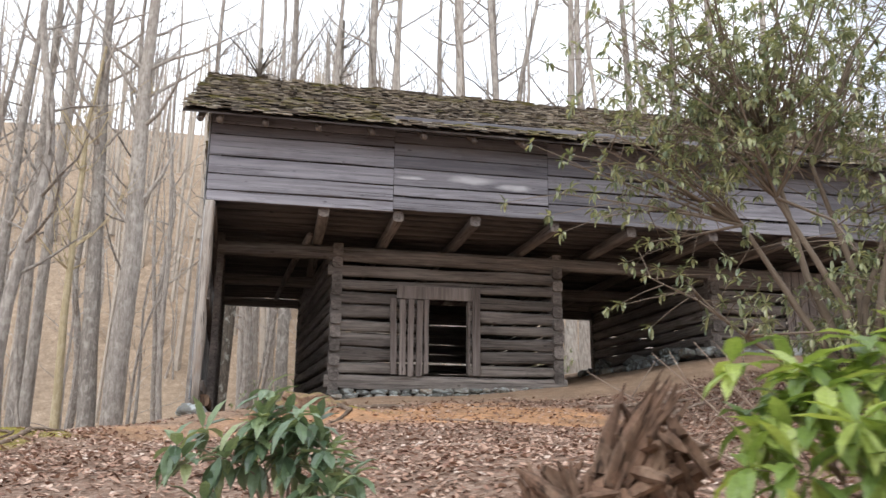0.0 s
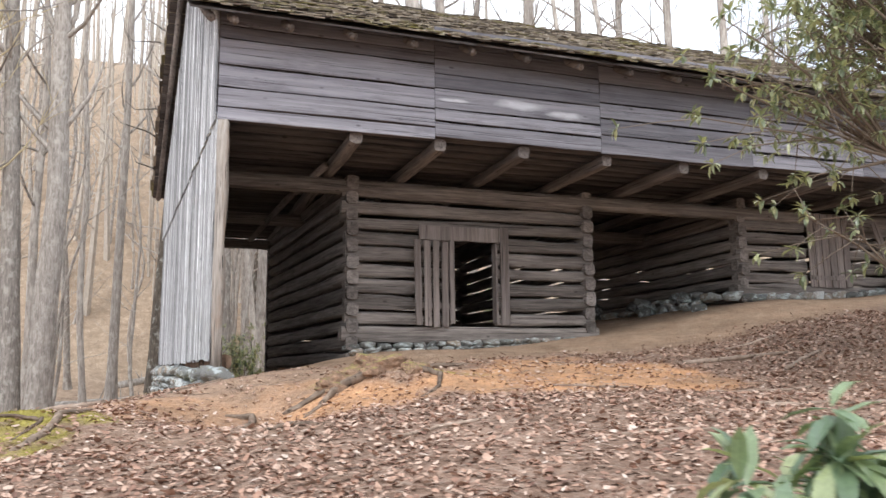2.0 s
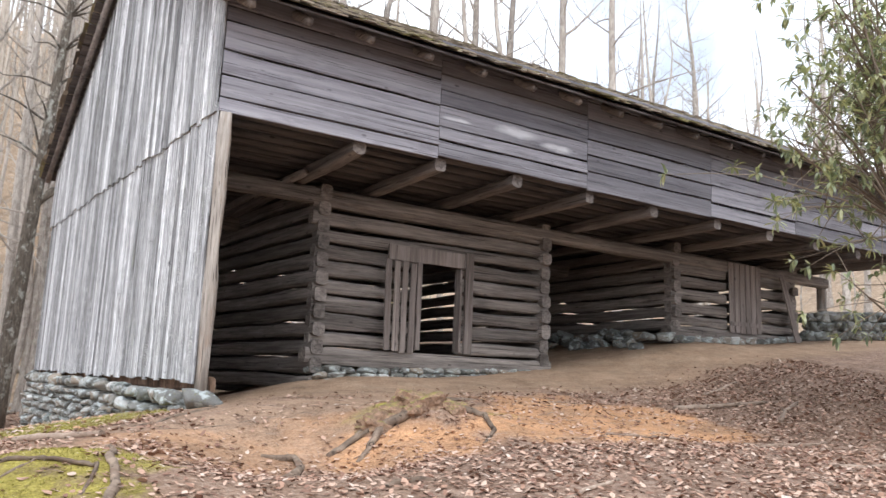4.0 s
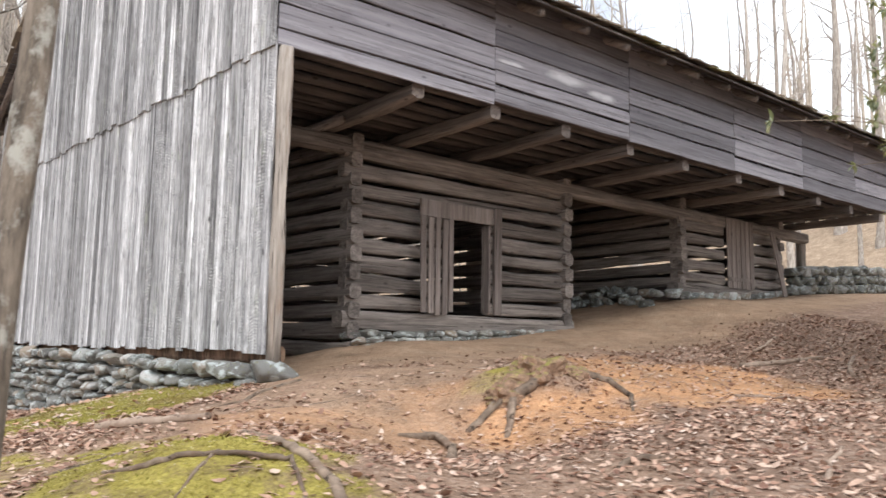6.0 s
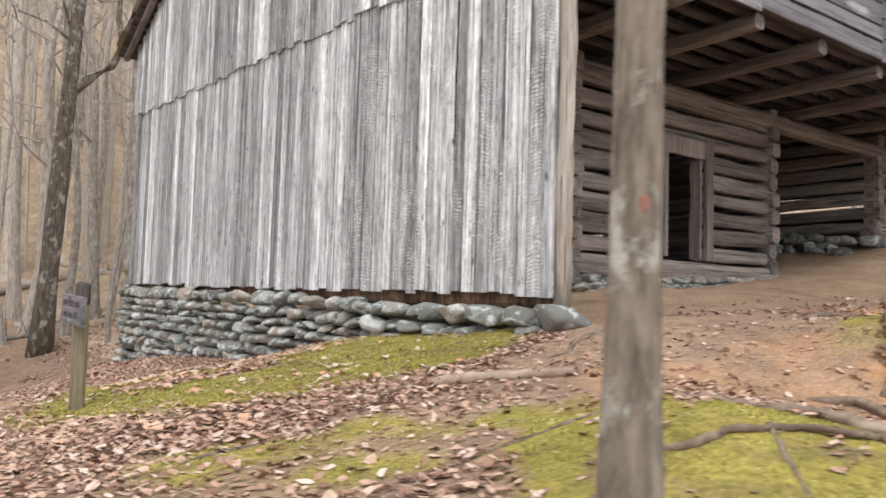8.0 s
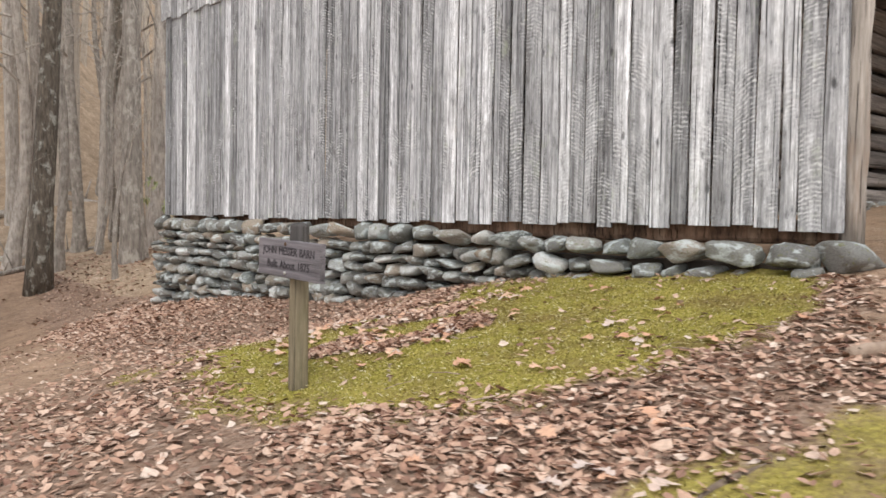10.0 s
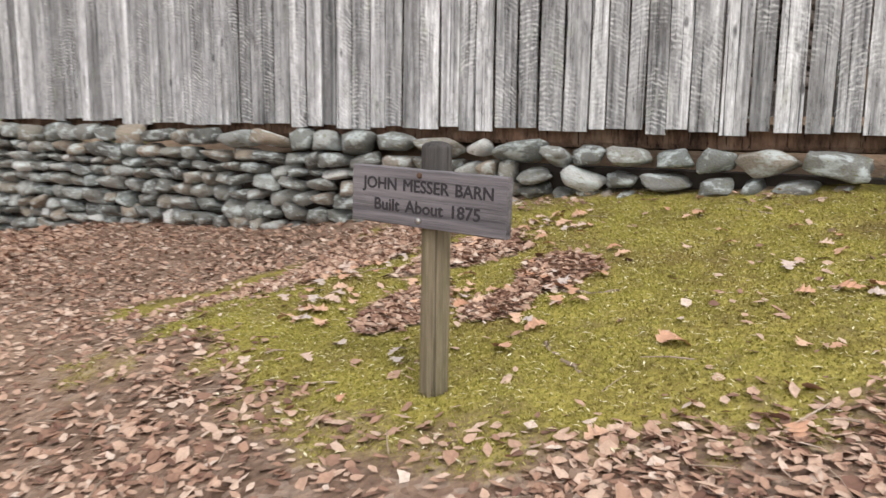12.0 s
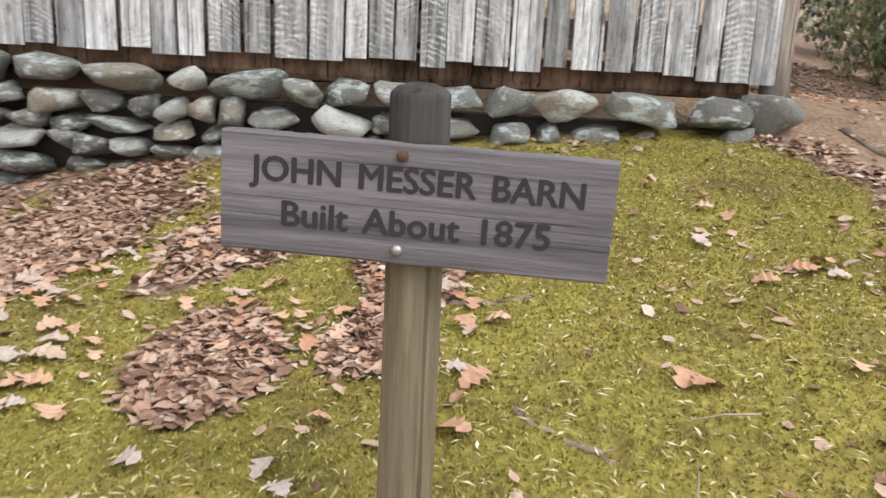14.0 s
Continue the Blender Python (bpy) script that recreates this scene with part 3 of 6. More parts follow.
def build_gable():
    def rail(z):
        return Soup().box((XG + 0.03, YF + 0.2, z - 0.09), (XG + 0.17, YR, z + 0.09)).mesh("rail", M_BEAM)
    wall = part("gable_wall", rail(2.25), barn, "plank gable wall over a log frame")
    for z in (3.8, 5.3):
        part("rail", rail(z), wall)
    for y in (16.2, 18.9, 21.6, 24.5):
        part("stud", Soup().box((XG + 0.18, y, 1.9), (XG + 0.32, y + 0.16, roof_z(y) - 0.25)).mesh("stud", M_BEAM), wall)
    y = YF - 0.03
    while y < YR:
        w = rng.uniform(0.14, 0.225)
        yc = y + w / 2
        z0 = 2.03 + rng.uniform(-0.026, 0.026) + 0.02 * noise.noise((yc * 0.7, 3, 1)) + (0.03 if yc > 22 else 0)
        z1 = lap_z(yc) + 0.12
        m = pose(XG - rng.uniform(0, 0.008), yc, z0, rng.uniform(-0.25, 0.25), rng.uniform(-0.12, 0.12), 0)
        part("board", plank_mesh("board", z1 - z0, w - rng.choice((0.006, 0.012, 0.019)), 0.024, M_BOARD, rng), wall, m=m)
        y += w + rng.uniform(0.0, 0.006)
    y = YF - 0.03
    while y < YR + 0.1:
        w = rng.uniform(0.14, 0.225)
        yc = y + w / 2
        z0 = lap_z(yc) + rng.uniform(-0.05, 0.03)
        z1 = roof_z(yc) - 0.10
        part("board", plank_mesh("board", z1 - z0, w - rng.choice((0.006, 0.012, 0.019)), 0.024, M_BOARD, rng), wall, m=pose(XG - 0.034, yc, z0, 0, rng.uniform(-0.1, 0.1), 0))
        y += w + rng.uniform(0.0, 0.006)
    wall.matrix_basis = AT_GABLE
    # far gable, boarded above the beams only
    far = part("far_gable_wall", Soup().box((XE - 0.12, YF + 0.1, 5.62), (XE - 0.01, YR - 0.1, 5.78)).mesh("far_rail", M_BEAM), barn)
    for k in range(44):
        yc = YF + 0.13 + k * 0.255
        part("board", Soup().box((XE, yc - 0.123, 5.6), (XE + 0.03, yc + 0.123, roof_z(yc) - 0.1)).mesh("board", M_BOARD), far)


def build_front():
    back_soup = Soup().box((XG + 0.06, YF + 0.02, 5.5), (XE - 0.05, YF + 0.14, 5.66)).box((XG + 0.06, YF + 0.02, 6.7), (XE - 0.05, YF + 0.14, 6.85))
    wall = part("front_wall", back_soup.mesh("front_rail", M_BEAM_X_SHADED), barn, "grey horizontal plank wall over the open bay")
    joints = (XG - 0.02, 1.82, 4.80, 7.97, 10.62, 13.1, XE)
    heights = ((0.20, 0.30, 0.34, 0.40), (0.25, 0.22, 0.33, 0.24), (0.33, 0.30, 0.28, 0.34), (0.28, 0.35, 0.30, 0.3), (0.3, 0.3, 0.34, 0.3), (0.3, 0.34, 0.3, 0.3))
    for i, hs in enumerate(heights):
        z, k = 5.42 + 0.012 * i + (0.04 if i == 1 else 0), 0
        a, b = joints[i], joints[i + 1]
        while z < 7.12:
            h = hs[k % 4]
            me = plank_mesh("plank", b - a - 0.008, h - rng.choice((0.01, 0.018, 0.028)), 0.026, M_FASCIA, rng, "x", 0.008, 9)
            part("plank", me, wall, m=pose(a + 0.004, YF - 0.002 * rng.random() - 0.012 * (k % 2), z + h / 2, rng.uniform(-0.6, 0.6), rng.uniform(-0.1, 0.1), 0))
            z += h
            k += 1
    # rear wall under the far eave
    rear = part("rear_wall", Soup().box((gable_x(YR) + 0.05, YR - 0.1, 6.1), (XE, YR - 0.03, 6.25)).mesh("rear_rail", M_BEAM_X_SHADED), barn)
    z = 5.6
    while z < 6.75:
        part("plank", plank_mesh("plank", XE - gable_x(YR) - 0.04, 0.29, 0.025, M_FASCIA, rng, "x", 0.006, 6), rear, m=pose(gable_x(YR) + 0.04, YR, z + 0.15))
        z += 0.3


def crib(x0, x1, y0, y1, zs, count, pitch, door, skew=0.0, name="log_crib"):
    """A pen of hewn logs with gaps, saddled at the corners; door = (left, right, bottom, top) in the front wall."""
    sill = log_mesh("sill_log", x1 - x0 + 0.36, 0.30, 0.3, M_LOG, rng)
    pen = part(name, sill, barn, "pen of hewn logs with open gaps", pose(x0 - 0.18, y0, zs))
    for k in range(1, count):
        z = zs + k * pitch
        hh = pitch * rng.uniform(0.72, 0.9)
        if door and z - 0.1 < door[3] and z + 0.08 > door[2]:
            for a, b in ((x0 - 0.12, door[0] + 0.02), (door[1] - 0.02, x1 + 0.12)):
                part("log", log_mesh("log", b - a, hh, 0.2, M_LOG, rng, segs=7), pen, m=pose(a, y0, z, 0, rng.uniform(-0.5, 0.5), 0))
        else:
            a = x0 - rng.uniform(0.08, 0.2)
            part("log", log_mesh("log", x1 - a + rng.uniform(0.08, 0.2), hh, 0.2, M_LOG, rng, segs=12), pen, m=pose(a, y0, z, 0, rng.uniform(-0.25, 0.25), 0))
    for k in range(0, count):
        z = zs + k * pitch
        a = x0 - skew - 0.15
        part("log", log_mesh("log", x1 - a + 0.1, pitch * rng.uniform(0.86, 1.02), 0.2, M_LOG, rng), pen, m=pose(a, y1, z))
    for k in (-1, -2):
        if zs + k * pitch > ground_z(x0, y1) - 0.2:
            part("log", log_mesh("log", x1 - x0 + 0.3, pitch * 0.95, 0.2, M_LOG, rng), pen, m=pose(x0 - skew - 0.15, y1, zs + k * pitch))
    turn = math.degrees(math.atan2(skew, y1 - y0))
    for k in range(-2, count):
        z = zs + (k + 0.5) * pitch
        if z < min(ground_z(x0, y0 + q) for q in (0.5, 3, 6)) - 0.1:
            continue
        for xw, tw in ((x0, turn), (x1, 0)):
            a = y0 - rng.uniform(0.13, 0.2)
            hh = pitch * rng.uniform(0.76, 0.93)
            part("log", log_mesh("log", y1 - a + 0.2, hh, 0.22, M_LOG_Y, rng, "y", 12), pen, m=pose(xw, a, z, rng.uniform(-0.2, 0.2), 0, tw))
    return pen


def build_structure():
    for y in (YC - 0.02, 19.3, 22.7):
        me = log_mesh("top_beam", XE - gable_x(y) - 0.35, 0.27, 0.28, M_LOG, rng, "x", 18)
        part("top_beam", me, barn, "long hewn beam lying on the cribs", pose(gable_x(y) + 0.22, y, 5.11))
    for x in (0.58, 1.94, 3.4, 4.96, 6.53, 8.28, 9.9, 11.5, 13.1, 14.7):
        me = log_mesh("cantilever_beam", YR - YF - 0.2, 0.2, 0.2, M_BEAM, rng, "y", 14)
        part("cantilever_beam", me, barn, m=pose(x, YF + 0.08, 5.37, 0, 0, rng.uniform(-0.5, 0.5)))
    poles = Soup()
    y = YF + 0.35
    while y < YR - 0.2:
        pts = [(gable_x(y) + 0.1 + i * (XE - gable_x(y) - 0.2) / 10, y + 0.05 * noise.noise((i, y, 1)), 5.58 + 0.03 * noise.noise((i, y, 4))) for i in range(11)]
        poles.tube(pts, [0.075 + 0.02 * noise.noise((i, y, 8)) for i in range(11)], 7)
        y += rng.uniform(0.3, 0.42)
    tagged(part("loft_pole", poles.mesh("loft_pole", M_BEAM_X_SHADED, True), barn, "row of round loft poles"), kind="stuff")
    # corner post of barked wood
    pts = [(XG + 0.075 + 0.015 * noise.noise((i, 0, 1)), YF - 0.045 + 0.02 * noise.noise((i, 4, 1)), 1.9 + i * 0.35) for i in range(11)]
    part("corner_post", Soup().tube(pts, [0.08 + 0.02 * noise.noise((i * 0.9, 9, 2)) for i in range(11)], 14, 0.5).mesh("corner_post", M_POST, True), barn, "rough barked corner post")
    pts = [(15.32 + 0.03 * noise.noise((i, 7, 1)), YC + 0.1, 3.3 + i * 0.22) for i in range(9)]
    part("end_post", Soup().tube(pts, [0.13] * 9, 8, 0.2).mesh("end_post", M_POST, True), barn)
    brace = Soup().tube([(-0.26, 20.76, 4.9), (0.1, 17.6, 5.2), (0.4, 15.2, 5.3)], [0.06, 0.07, 0.07], 6)
    part("brace_pole", brace.mesh("brace_pole", M_BEAM, True), barn)
    # log sill between gable planks and stones
    part("ground_sill", log_mesh("ground_sill", YR - YF - 0.1, 0.2, 0.2, M_ROTTEN, rng, "y", 16), barn, "dark red-brown log sill on the stones", AT_GABLE @ pose(XG + 0.2, YF + 0.08, 2.0))


def build_crib_doors():
    # open plank door leaning at the crib's doorway, and its frame
    leaf = part("crib_door", Soup().box((2.16, YC - 0.135, 2.95), (2.86, YC - 0.105, 3.05)).mesh("door_batten", M_DOOR), barn, "open door of pale loose planks")
    swing = pose(2.86, YC - 0.12, 0, 0, 0, 15) @ pose(-2.86, -(YC - 0.12), 0)
    leaf.matrix_basis = swing
    for k, (x, w, z0, z1) in enumerate(((2.14, 0.135, 2.64, 4.17), (2.335, 0.14, 2.63, 4.16), (2.51, 0.13, 2.61, 4.18), (2.70, 0.14, 2.62, 4.17))):
        me = plank_mesh("door_plank", z1 - z0, w, 0.024, M_DOOR, rng)
        part("door_plank", me, leaf, m=swing @ pose(x, YC - 0.136, z0, 0, 0, 90) @ pose(0, 0, 0, -1.2 + 0.5 * k, 0, 0))
    fr = part("door_frame", plank_mesh("lintel", 1.75, 0.27, 0.05, M_DOOR, rng, "x"), barn, "plain plank door frame", pose(2.24, YC - 0.10, 4.34))
    for x, w, z0, z1 in ((3.92, 0.17, 2.66, 4.50), (2.86, 0.10, 2.68, 4.2)):
        part("jamb", plank_mesh("jamb", z1 - z0, w, 0.06, M_DOOR, rng), fr, m=pose(x, YC - 0.11, z0, 0, 0, 90))
    part("inner_jamb", plank_mesh("inner_jamb", 1.5, 0.2, 0.04, M_DOOR, rng), fr, m=pose(3.8, YC, 2.7))
    leaf2 = part("crib_door", Soup().box((11.2, YC - 0.195, 3.72), (12.45, YC - 0.182, 3.82)).mesh("door_batten", M_DOOR), barn, "closed door of old planks")
    for k in range(6):
        z0 = 3.55 + 0.04 * rng.random()
        part("door_plank", plank_mesh("door_plank", 5.2 - z0, 0.18, 0.025, M_DOOR, rng), leaf2, m=pose(11.3 + k * 0.2, YC - 0.155, z0, 0, 0, 90))
    part("leaning_board", plank_mesh("leaning_board", 1.75, 0.2, 0.03, M_DOOR, rng), barn, m=pose(13.62, YC - 0.3, 3.4, 0, 0, 90) @ pose(0, 0, 0, -20, 0, 0))


STONES = [stone_mesh("stone", i + 1) for i in range(14)]


def stone_at(parent, x, y, z, w, h, d, along="y", tilt=7):
    """w along the wall, h high, d deep."""
    sc = (d, w, h) if along == "y" else (w, d, h)
    m = pose(x, y, z, rng.uniform(-tilt, tilt), rng.uniform(-tilt, tilt), rng.uniform(-9, 9)) @ Matrix.Diagonal((*[v * 1.04 for v in sc], 1))
    return part("stone", STONES[rng.randrange(14)], parent, m=m)


def build_foundation():
    core = Soup()
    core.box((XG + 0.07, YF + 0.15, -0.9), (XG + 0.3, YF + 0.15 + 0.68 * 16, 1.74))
    base = part("stone_foundation", core.mesh("wall_core", M_GAP_SHADE), barn, "dry-laid field stone wall under the planks")
    top = 1.93
    courses = 0
    z = top
    while z > 0.25:
        h = rng.uniform(0.10, 0.17) if courses else 0.21
        y = YF - 0.1 + rng.uniform(0, 0.2)
        while y < YR + 0.15:
            w = rng.uniform(0.16, 0.46) if courses else rng.uniform(0.2, 0.5)
            hh = h * rng.uniform(0.7, 1.15)
            zc = z - h / 2 + 0.075 * sstep(15.5, 18.5, y)
            if zc + hh * 0.3 > ground_z(gable_x(y) - 0.2, y + w / 2):
                stone_at(base, XG - 0.03 + rng.uniform(-0.05, 0.04), y + w / 2, zc + rng.uniform(-0.015, 0.015), w * 0.93, hh * 0.98, 0.3, tilt=13)
            y += w
        z -= h
        courses += 1
    stone_at(base, XG + 0.06, YF - 0.06, 1.82, 0.42, 0.26, 0.46, tilt=2)
    stone_at(base, XG + 0.1, YF - 0.2, 1.63, 0.3, 0.14, 0.5, tilt=3)
    for k in range(12):
        z = 1.85 - k * 0.16
        for x in (-1.2, -0.85, -0.5):
            stone_at(base, x, YR + 0.08, z, 0.36, 0.18, 0.3, "x")
    base.matrix_basis = AT_GABLE
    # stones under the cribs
    f1 = part("crib_footing", Soup().box((1.0, YC + 0.02, 1.9), (5.8, YC + 0.2, 2.2)).mesh("footing_core", M_GAP_SHADE), barn, "low footing of flat stones under the crib")
    for row in range(3):
        x = 0.85 + 0.1 * row
        while x < 6.05:
            w = rng.uniform(0.16, 0.36)
            z = 2.27 - row * 0.105 + 0.028 * (x - 1)
            if z > ground_z(x, YC - 0.15) - 0.07:
                stone_at(f1, x + w / 2, YC - 0.1 - 0.05 * row + rng.uniform(-0.04, 0.04), z, w, 0.125, 0.3, "x")
            x += w
    f2 = part("crib_footing", Soup().box((9.5, YC + 0.05, 2.8), (13.7, YC + 0.2, 3.25)).mesh("footing_core", M_GAP_SHADE), barn, "pile of footing stones under the far crib")
    for k in range(16):
        x = 9.2 + k * 0.31
        stone_at(f2, x, YC - 0.05, max(3.32 - 0.02 * k, ground_z(x, YC) + 0.04), 0.42, 0.2, 0.35, "x")
    for k in range(46):
        y = 15.9 + rng.random() * 5.5
        x = 9.15 - rng.random() ** 1.5 * 0.9
        stone_at(f2, x, y, ground_z(x, y) + 0.06 + 0.4 * max(0, (x - 8.6)), rng.uniform(0.18, 0.38), rng.uniform(0.12, 0.24), rng.uniform(0.2, 0.35), "x", 20)


def build_roof():
    xb = XE + 0.55

    def left(y):
        return -1.9 - 0.052 * (y - EAVE_Y)
    ridge = Soup().tube([(left(RIDGE_Y), RIDGE_Y, RIDGE_Z - 0.14), (xb, RIDGE_Y, RIDGE_Z - 0.14)], [0.07, 0.07], 6)
    roof = part("roof", ridge.mesh("ridge_pole", M_BEAM_X_SHADED), barn, "mossy wooden shingle roof")
    for (y0, z0), (y1, z1) in (((EAVE_Y, EAVE_Z), (RIDGE_Y, RIDGE_Z)), ((REAR_Y, REAR_Z), (RIDGE_Y, RIDGE_Z))):
        n = 24
        for k in range(n):
            a, b = k / n, (k + 0.8) / n
            p, q = (y0 + (y1 - y0) * a, z0 + (z1 - z0) * a), (y0 + (y1 - y0) * b, z0 + (z1 - z0) * b)
            xp, xq = left(p[0]), left(q[0])
            lath = Soup().add([(xp, p[0], p[1] - 0.03), (xb, p[0], p[1] - 0.03), (xb, q[0], q[1] - 0.03), (xq, q[0], q[1] - 0.03),
                      (xp, p[0], p[1] - 0.06), (xb, p[0], p[1] - 0.06), (xb, q[0], q[1] - 0.06), (xq, q[0], q[1] - 0.06)],
                     [(0, 1, 2, 3), (7, 6, 5, 4), (0, 4, 5, 1), (1, 5, 6, 2), (2, 6, 7, 3), (3, 7, 4, 0)])
            part("lath", lath.mesh("lath", M_BEAM_X_SHADED), roof)
    for x in [XG - 0.2, XG + 0.12] + [XG + 0.9 + i * 0.95 for i in range(17)]:
        lean = 1.0 if x < 0 else 0.0
        for (y0, z0) in ((EAVE_Y + 0.12, EAVE_Z + 0.0), (REAR_Y - 0.12, REAR_Z)):
            s = Soup().tube([(x + lean * (gable_x(y0) - XG), y0, z0 - 0.12), (x + lean * (gable_x(RIDGE_Y) - XG), RIDGE_Y, RIDGE_Z - 0.13)], [0.065, 0.065], 6)
            part("rafter", s.mesh("rafter", M_BEAM, True), roof)
    # shingles
    rest = Soup()
    count = 0
    for side, (y0, z0) in enumerate(((EAVE_Y - 0.06, EAVE_Z - 0.035), (REAR_Y + 0.06, REAR_Z - 0.035))):
        run, rise = RIDGE_Y - y0, RIDGE_Z - z0
        length = math.hypot(run, rise)
        uy, uz = run / length, rise / length
        ny, nz = -uz * (1 if side == 0 else -1), abs(uy)
        rows = int(length / 0.2)
        for r in range(rows):
            x = left(y0 + uy * r * 0.2) - 0.08 + rng.uniform(0, 0.1)
            while x < xb + 0.05:
                w = rng.uniform(0.09, 0.19) if side == 0 else 0.3
                s0 = r * 0.2 + rng.uniform(-0.06, 0.05)
                sl = 0.46
                lift, lift2 = 0.03 + rng.uniform(0, 0.045), 0.004
                t = rng.uniform(0.012, 0.022)

                def at(xx, s, hgt):
                    return (xx, y0 + uy * s + ny * hgt, z0 + uz * s + nz * hgt)
                g = 0.004
                v = [at(x, s0, lift), at(x + w - g, s0 + rng.uniform(-0.01, 0.01), lift), at(x + w - g, s0 + sl, lift2), at(x, s0 + sl, lift2),
                     at(x, s0, lift + t), at(x + w - g, s0, lift + t), at(x + w - g, s0 + sl, lift2 + t * 0.5), at(x, s0 + sl, lift2 + t * 0.5)]
                f = [(3, 2, 1, 0), (4, 5, 6, 7), (0, 1, 5, 4), (1, 2, 6, 5), (3, 0, 4, 7)]
                if side == 0 and r < 3 and x < 9 and count < 240:
                    o = Vector(v[0])
                    me = mesh_of("shingle", [Vector(p) - o for p in v], f, M_SHINGLE)
                    part("shingle", me, roof, m=Matrix.Translation(o))
                    count += 1
                else:
                    rest.add(v, f)
                x += w
    tagged(part("shingles", rest.mesh("shingles", M_SHINGLE), roof), kind="stuff")


build_gable()
build_front()
crib(1.0, 5.72, YC, 22.6, 2.48, 10, 0.285, (2.86, 3.8, 2.7, 4.2), 0.5)
crib(9.45, 13.75, YC, 22.6, 3.46, 7, 0.285, (11.2, 12.45, 3.6, 5.1), 0.0)
build_structure()
build_crib_doors()
build_foundation()
build_roof()

# ================= sign =================
def text_mesh(body, size, material):
    cu = bpy.data.curves.new("lettering", "FONT")
    cu.body, cu.size, cu.extrude, cu.align_x, cu.resolution_u = body, size, 0.0008, "CENTER", 3
    cu.space_word = 1.45
    tmp = new("lettering", cu)
    bpy.context.view_layer.update()
    me = bpy.data.meshes.new_from_object(tmp.evaluated_get(bpy.context.evaluated_depsgraph_get()))
    bpy.data.objects.remove(tmp)
    v, f = [tuple(p.co) for p in me.vertices], [tuple(p.vertices) for p in me.polygons]
    s = Soup()
    for k, (dx, dy) in enumerate(((-1, 0), (1, 0), (0, -1), (0, 1))):
        s.add([(x + dx * 0.0018, y + dy * 0.0014, z + 0.00012 * k) for x, y, z in v], f)
    return s.mesh("lettering", material)


def build_sign():
    x, y = -5.0, 15.26
    g = ground_z(x, y)
    sign = thing("wooden_sign", (x, y, g), "grey routed wooden sign on an olive round post in the moss", "sign")
    pts, rad = [], []
    for i in range(9):
        t = i / 8
        pts.append((x + 0.004 * noise.noise((i, 1, 1)), y + 0.004 * noise.noise((i, 2, 1)), g - 0.1 + (1.985 - g + 0.1) * t))
        rad.append(0.060 - 0.004 * t)
    top = pts[-1]
    for dz, r in ((0.008, 0.056), (0.02, 0.042), (0.027, 0.02)):
        pts.append((top[0], top[1], top[2] + dz))
        rad.append(r)
    part("post", Soup().tube(pts, rad, 18, 0.06).mesh("post", M_SIGNPOST, True), sign, "round treated post with drying cracks")
    cap = [(top[0], top[1], top[2] + dz) for dz in (-0.15, -0.07, 0.0, 0.01, 0.023, 0.03)]
    part("post_end", Soup().tube(cap, [0.0595, 0.0592, 0.0585, 0.058, 0.044, 0.02], 18, 0.06).mesh("post_end", M_POSTTOP, True), sign, "dark damp weathered post end")
    s = Soup()
    a, b = Vector((0, 0.378, 0)), Vector((0, -0.378, 0))
    n = 10
    for i in range(n + 1):
        yy = 0.362 - 0.724 * i / n
        e = 0.002 * noise.noise((i * 0.9, 3, 1))
        for dx, dz in ((0.0, -0.112), (-0.036, -0.112), (-0.04, -0.108), (-0.04, 0.108), (-0.036, 0.112), (0.0, 0.112)):
            s.v.append((dx, yy, dz + e))
    for i in range(n):
        for k in range(6):
            k2 = (k + 1) % 6
            s.f.append((i * 6 + k, i * 6 + k2, (i + 1) * 6 + k2, (i + 1) * 6 + k))
    s.f.append(tuple(range(6))[::-1])
    s.f.append(tuple(n * 6 + k for k in range(6)))
    m = pose(-5.045, 15.255, 1.795, 1.6, 0, 0)
    board = part("signboard", s.mesh("signboard", M_SIGN), sign, "grey weathered board with routed dark letters", m)
    turn = pose(0, 0, 0, 90, 0, -90)
    for body, size, dz, wide in (("JOHN MESSER BARN", 0.066, 0.024, 1.0), ("Built About 1875", 0.067, -0.058, 1.05)):
        ob = new("lettering", text_mesh(body, size, M_LETTER))
        ob.matrix_basis = m @ pose(-0.0405, -0.004, dz) @ turn @ Matrix.Diagonal((wide, 1, 1, 1))
        ob.parent = board
        ob.matrix_parent_inverse = board.matrix_basis.inverted()
    for dz, mat in ((0.09, M_RUST), (-0.085, M_BOLT)):
        bolt = Soup().tube([(-0.036, 0.025, dz), (-0.046, 0.025, dz), (-0.05, 0.025, dz)], [0.012, 0.011, 0.005], 12)
        part("bolt", bolt.mesh("bolt", mat, True), board, "bolt head", m)


build_sign()


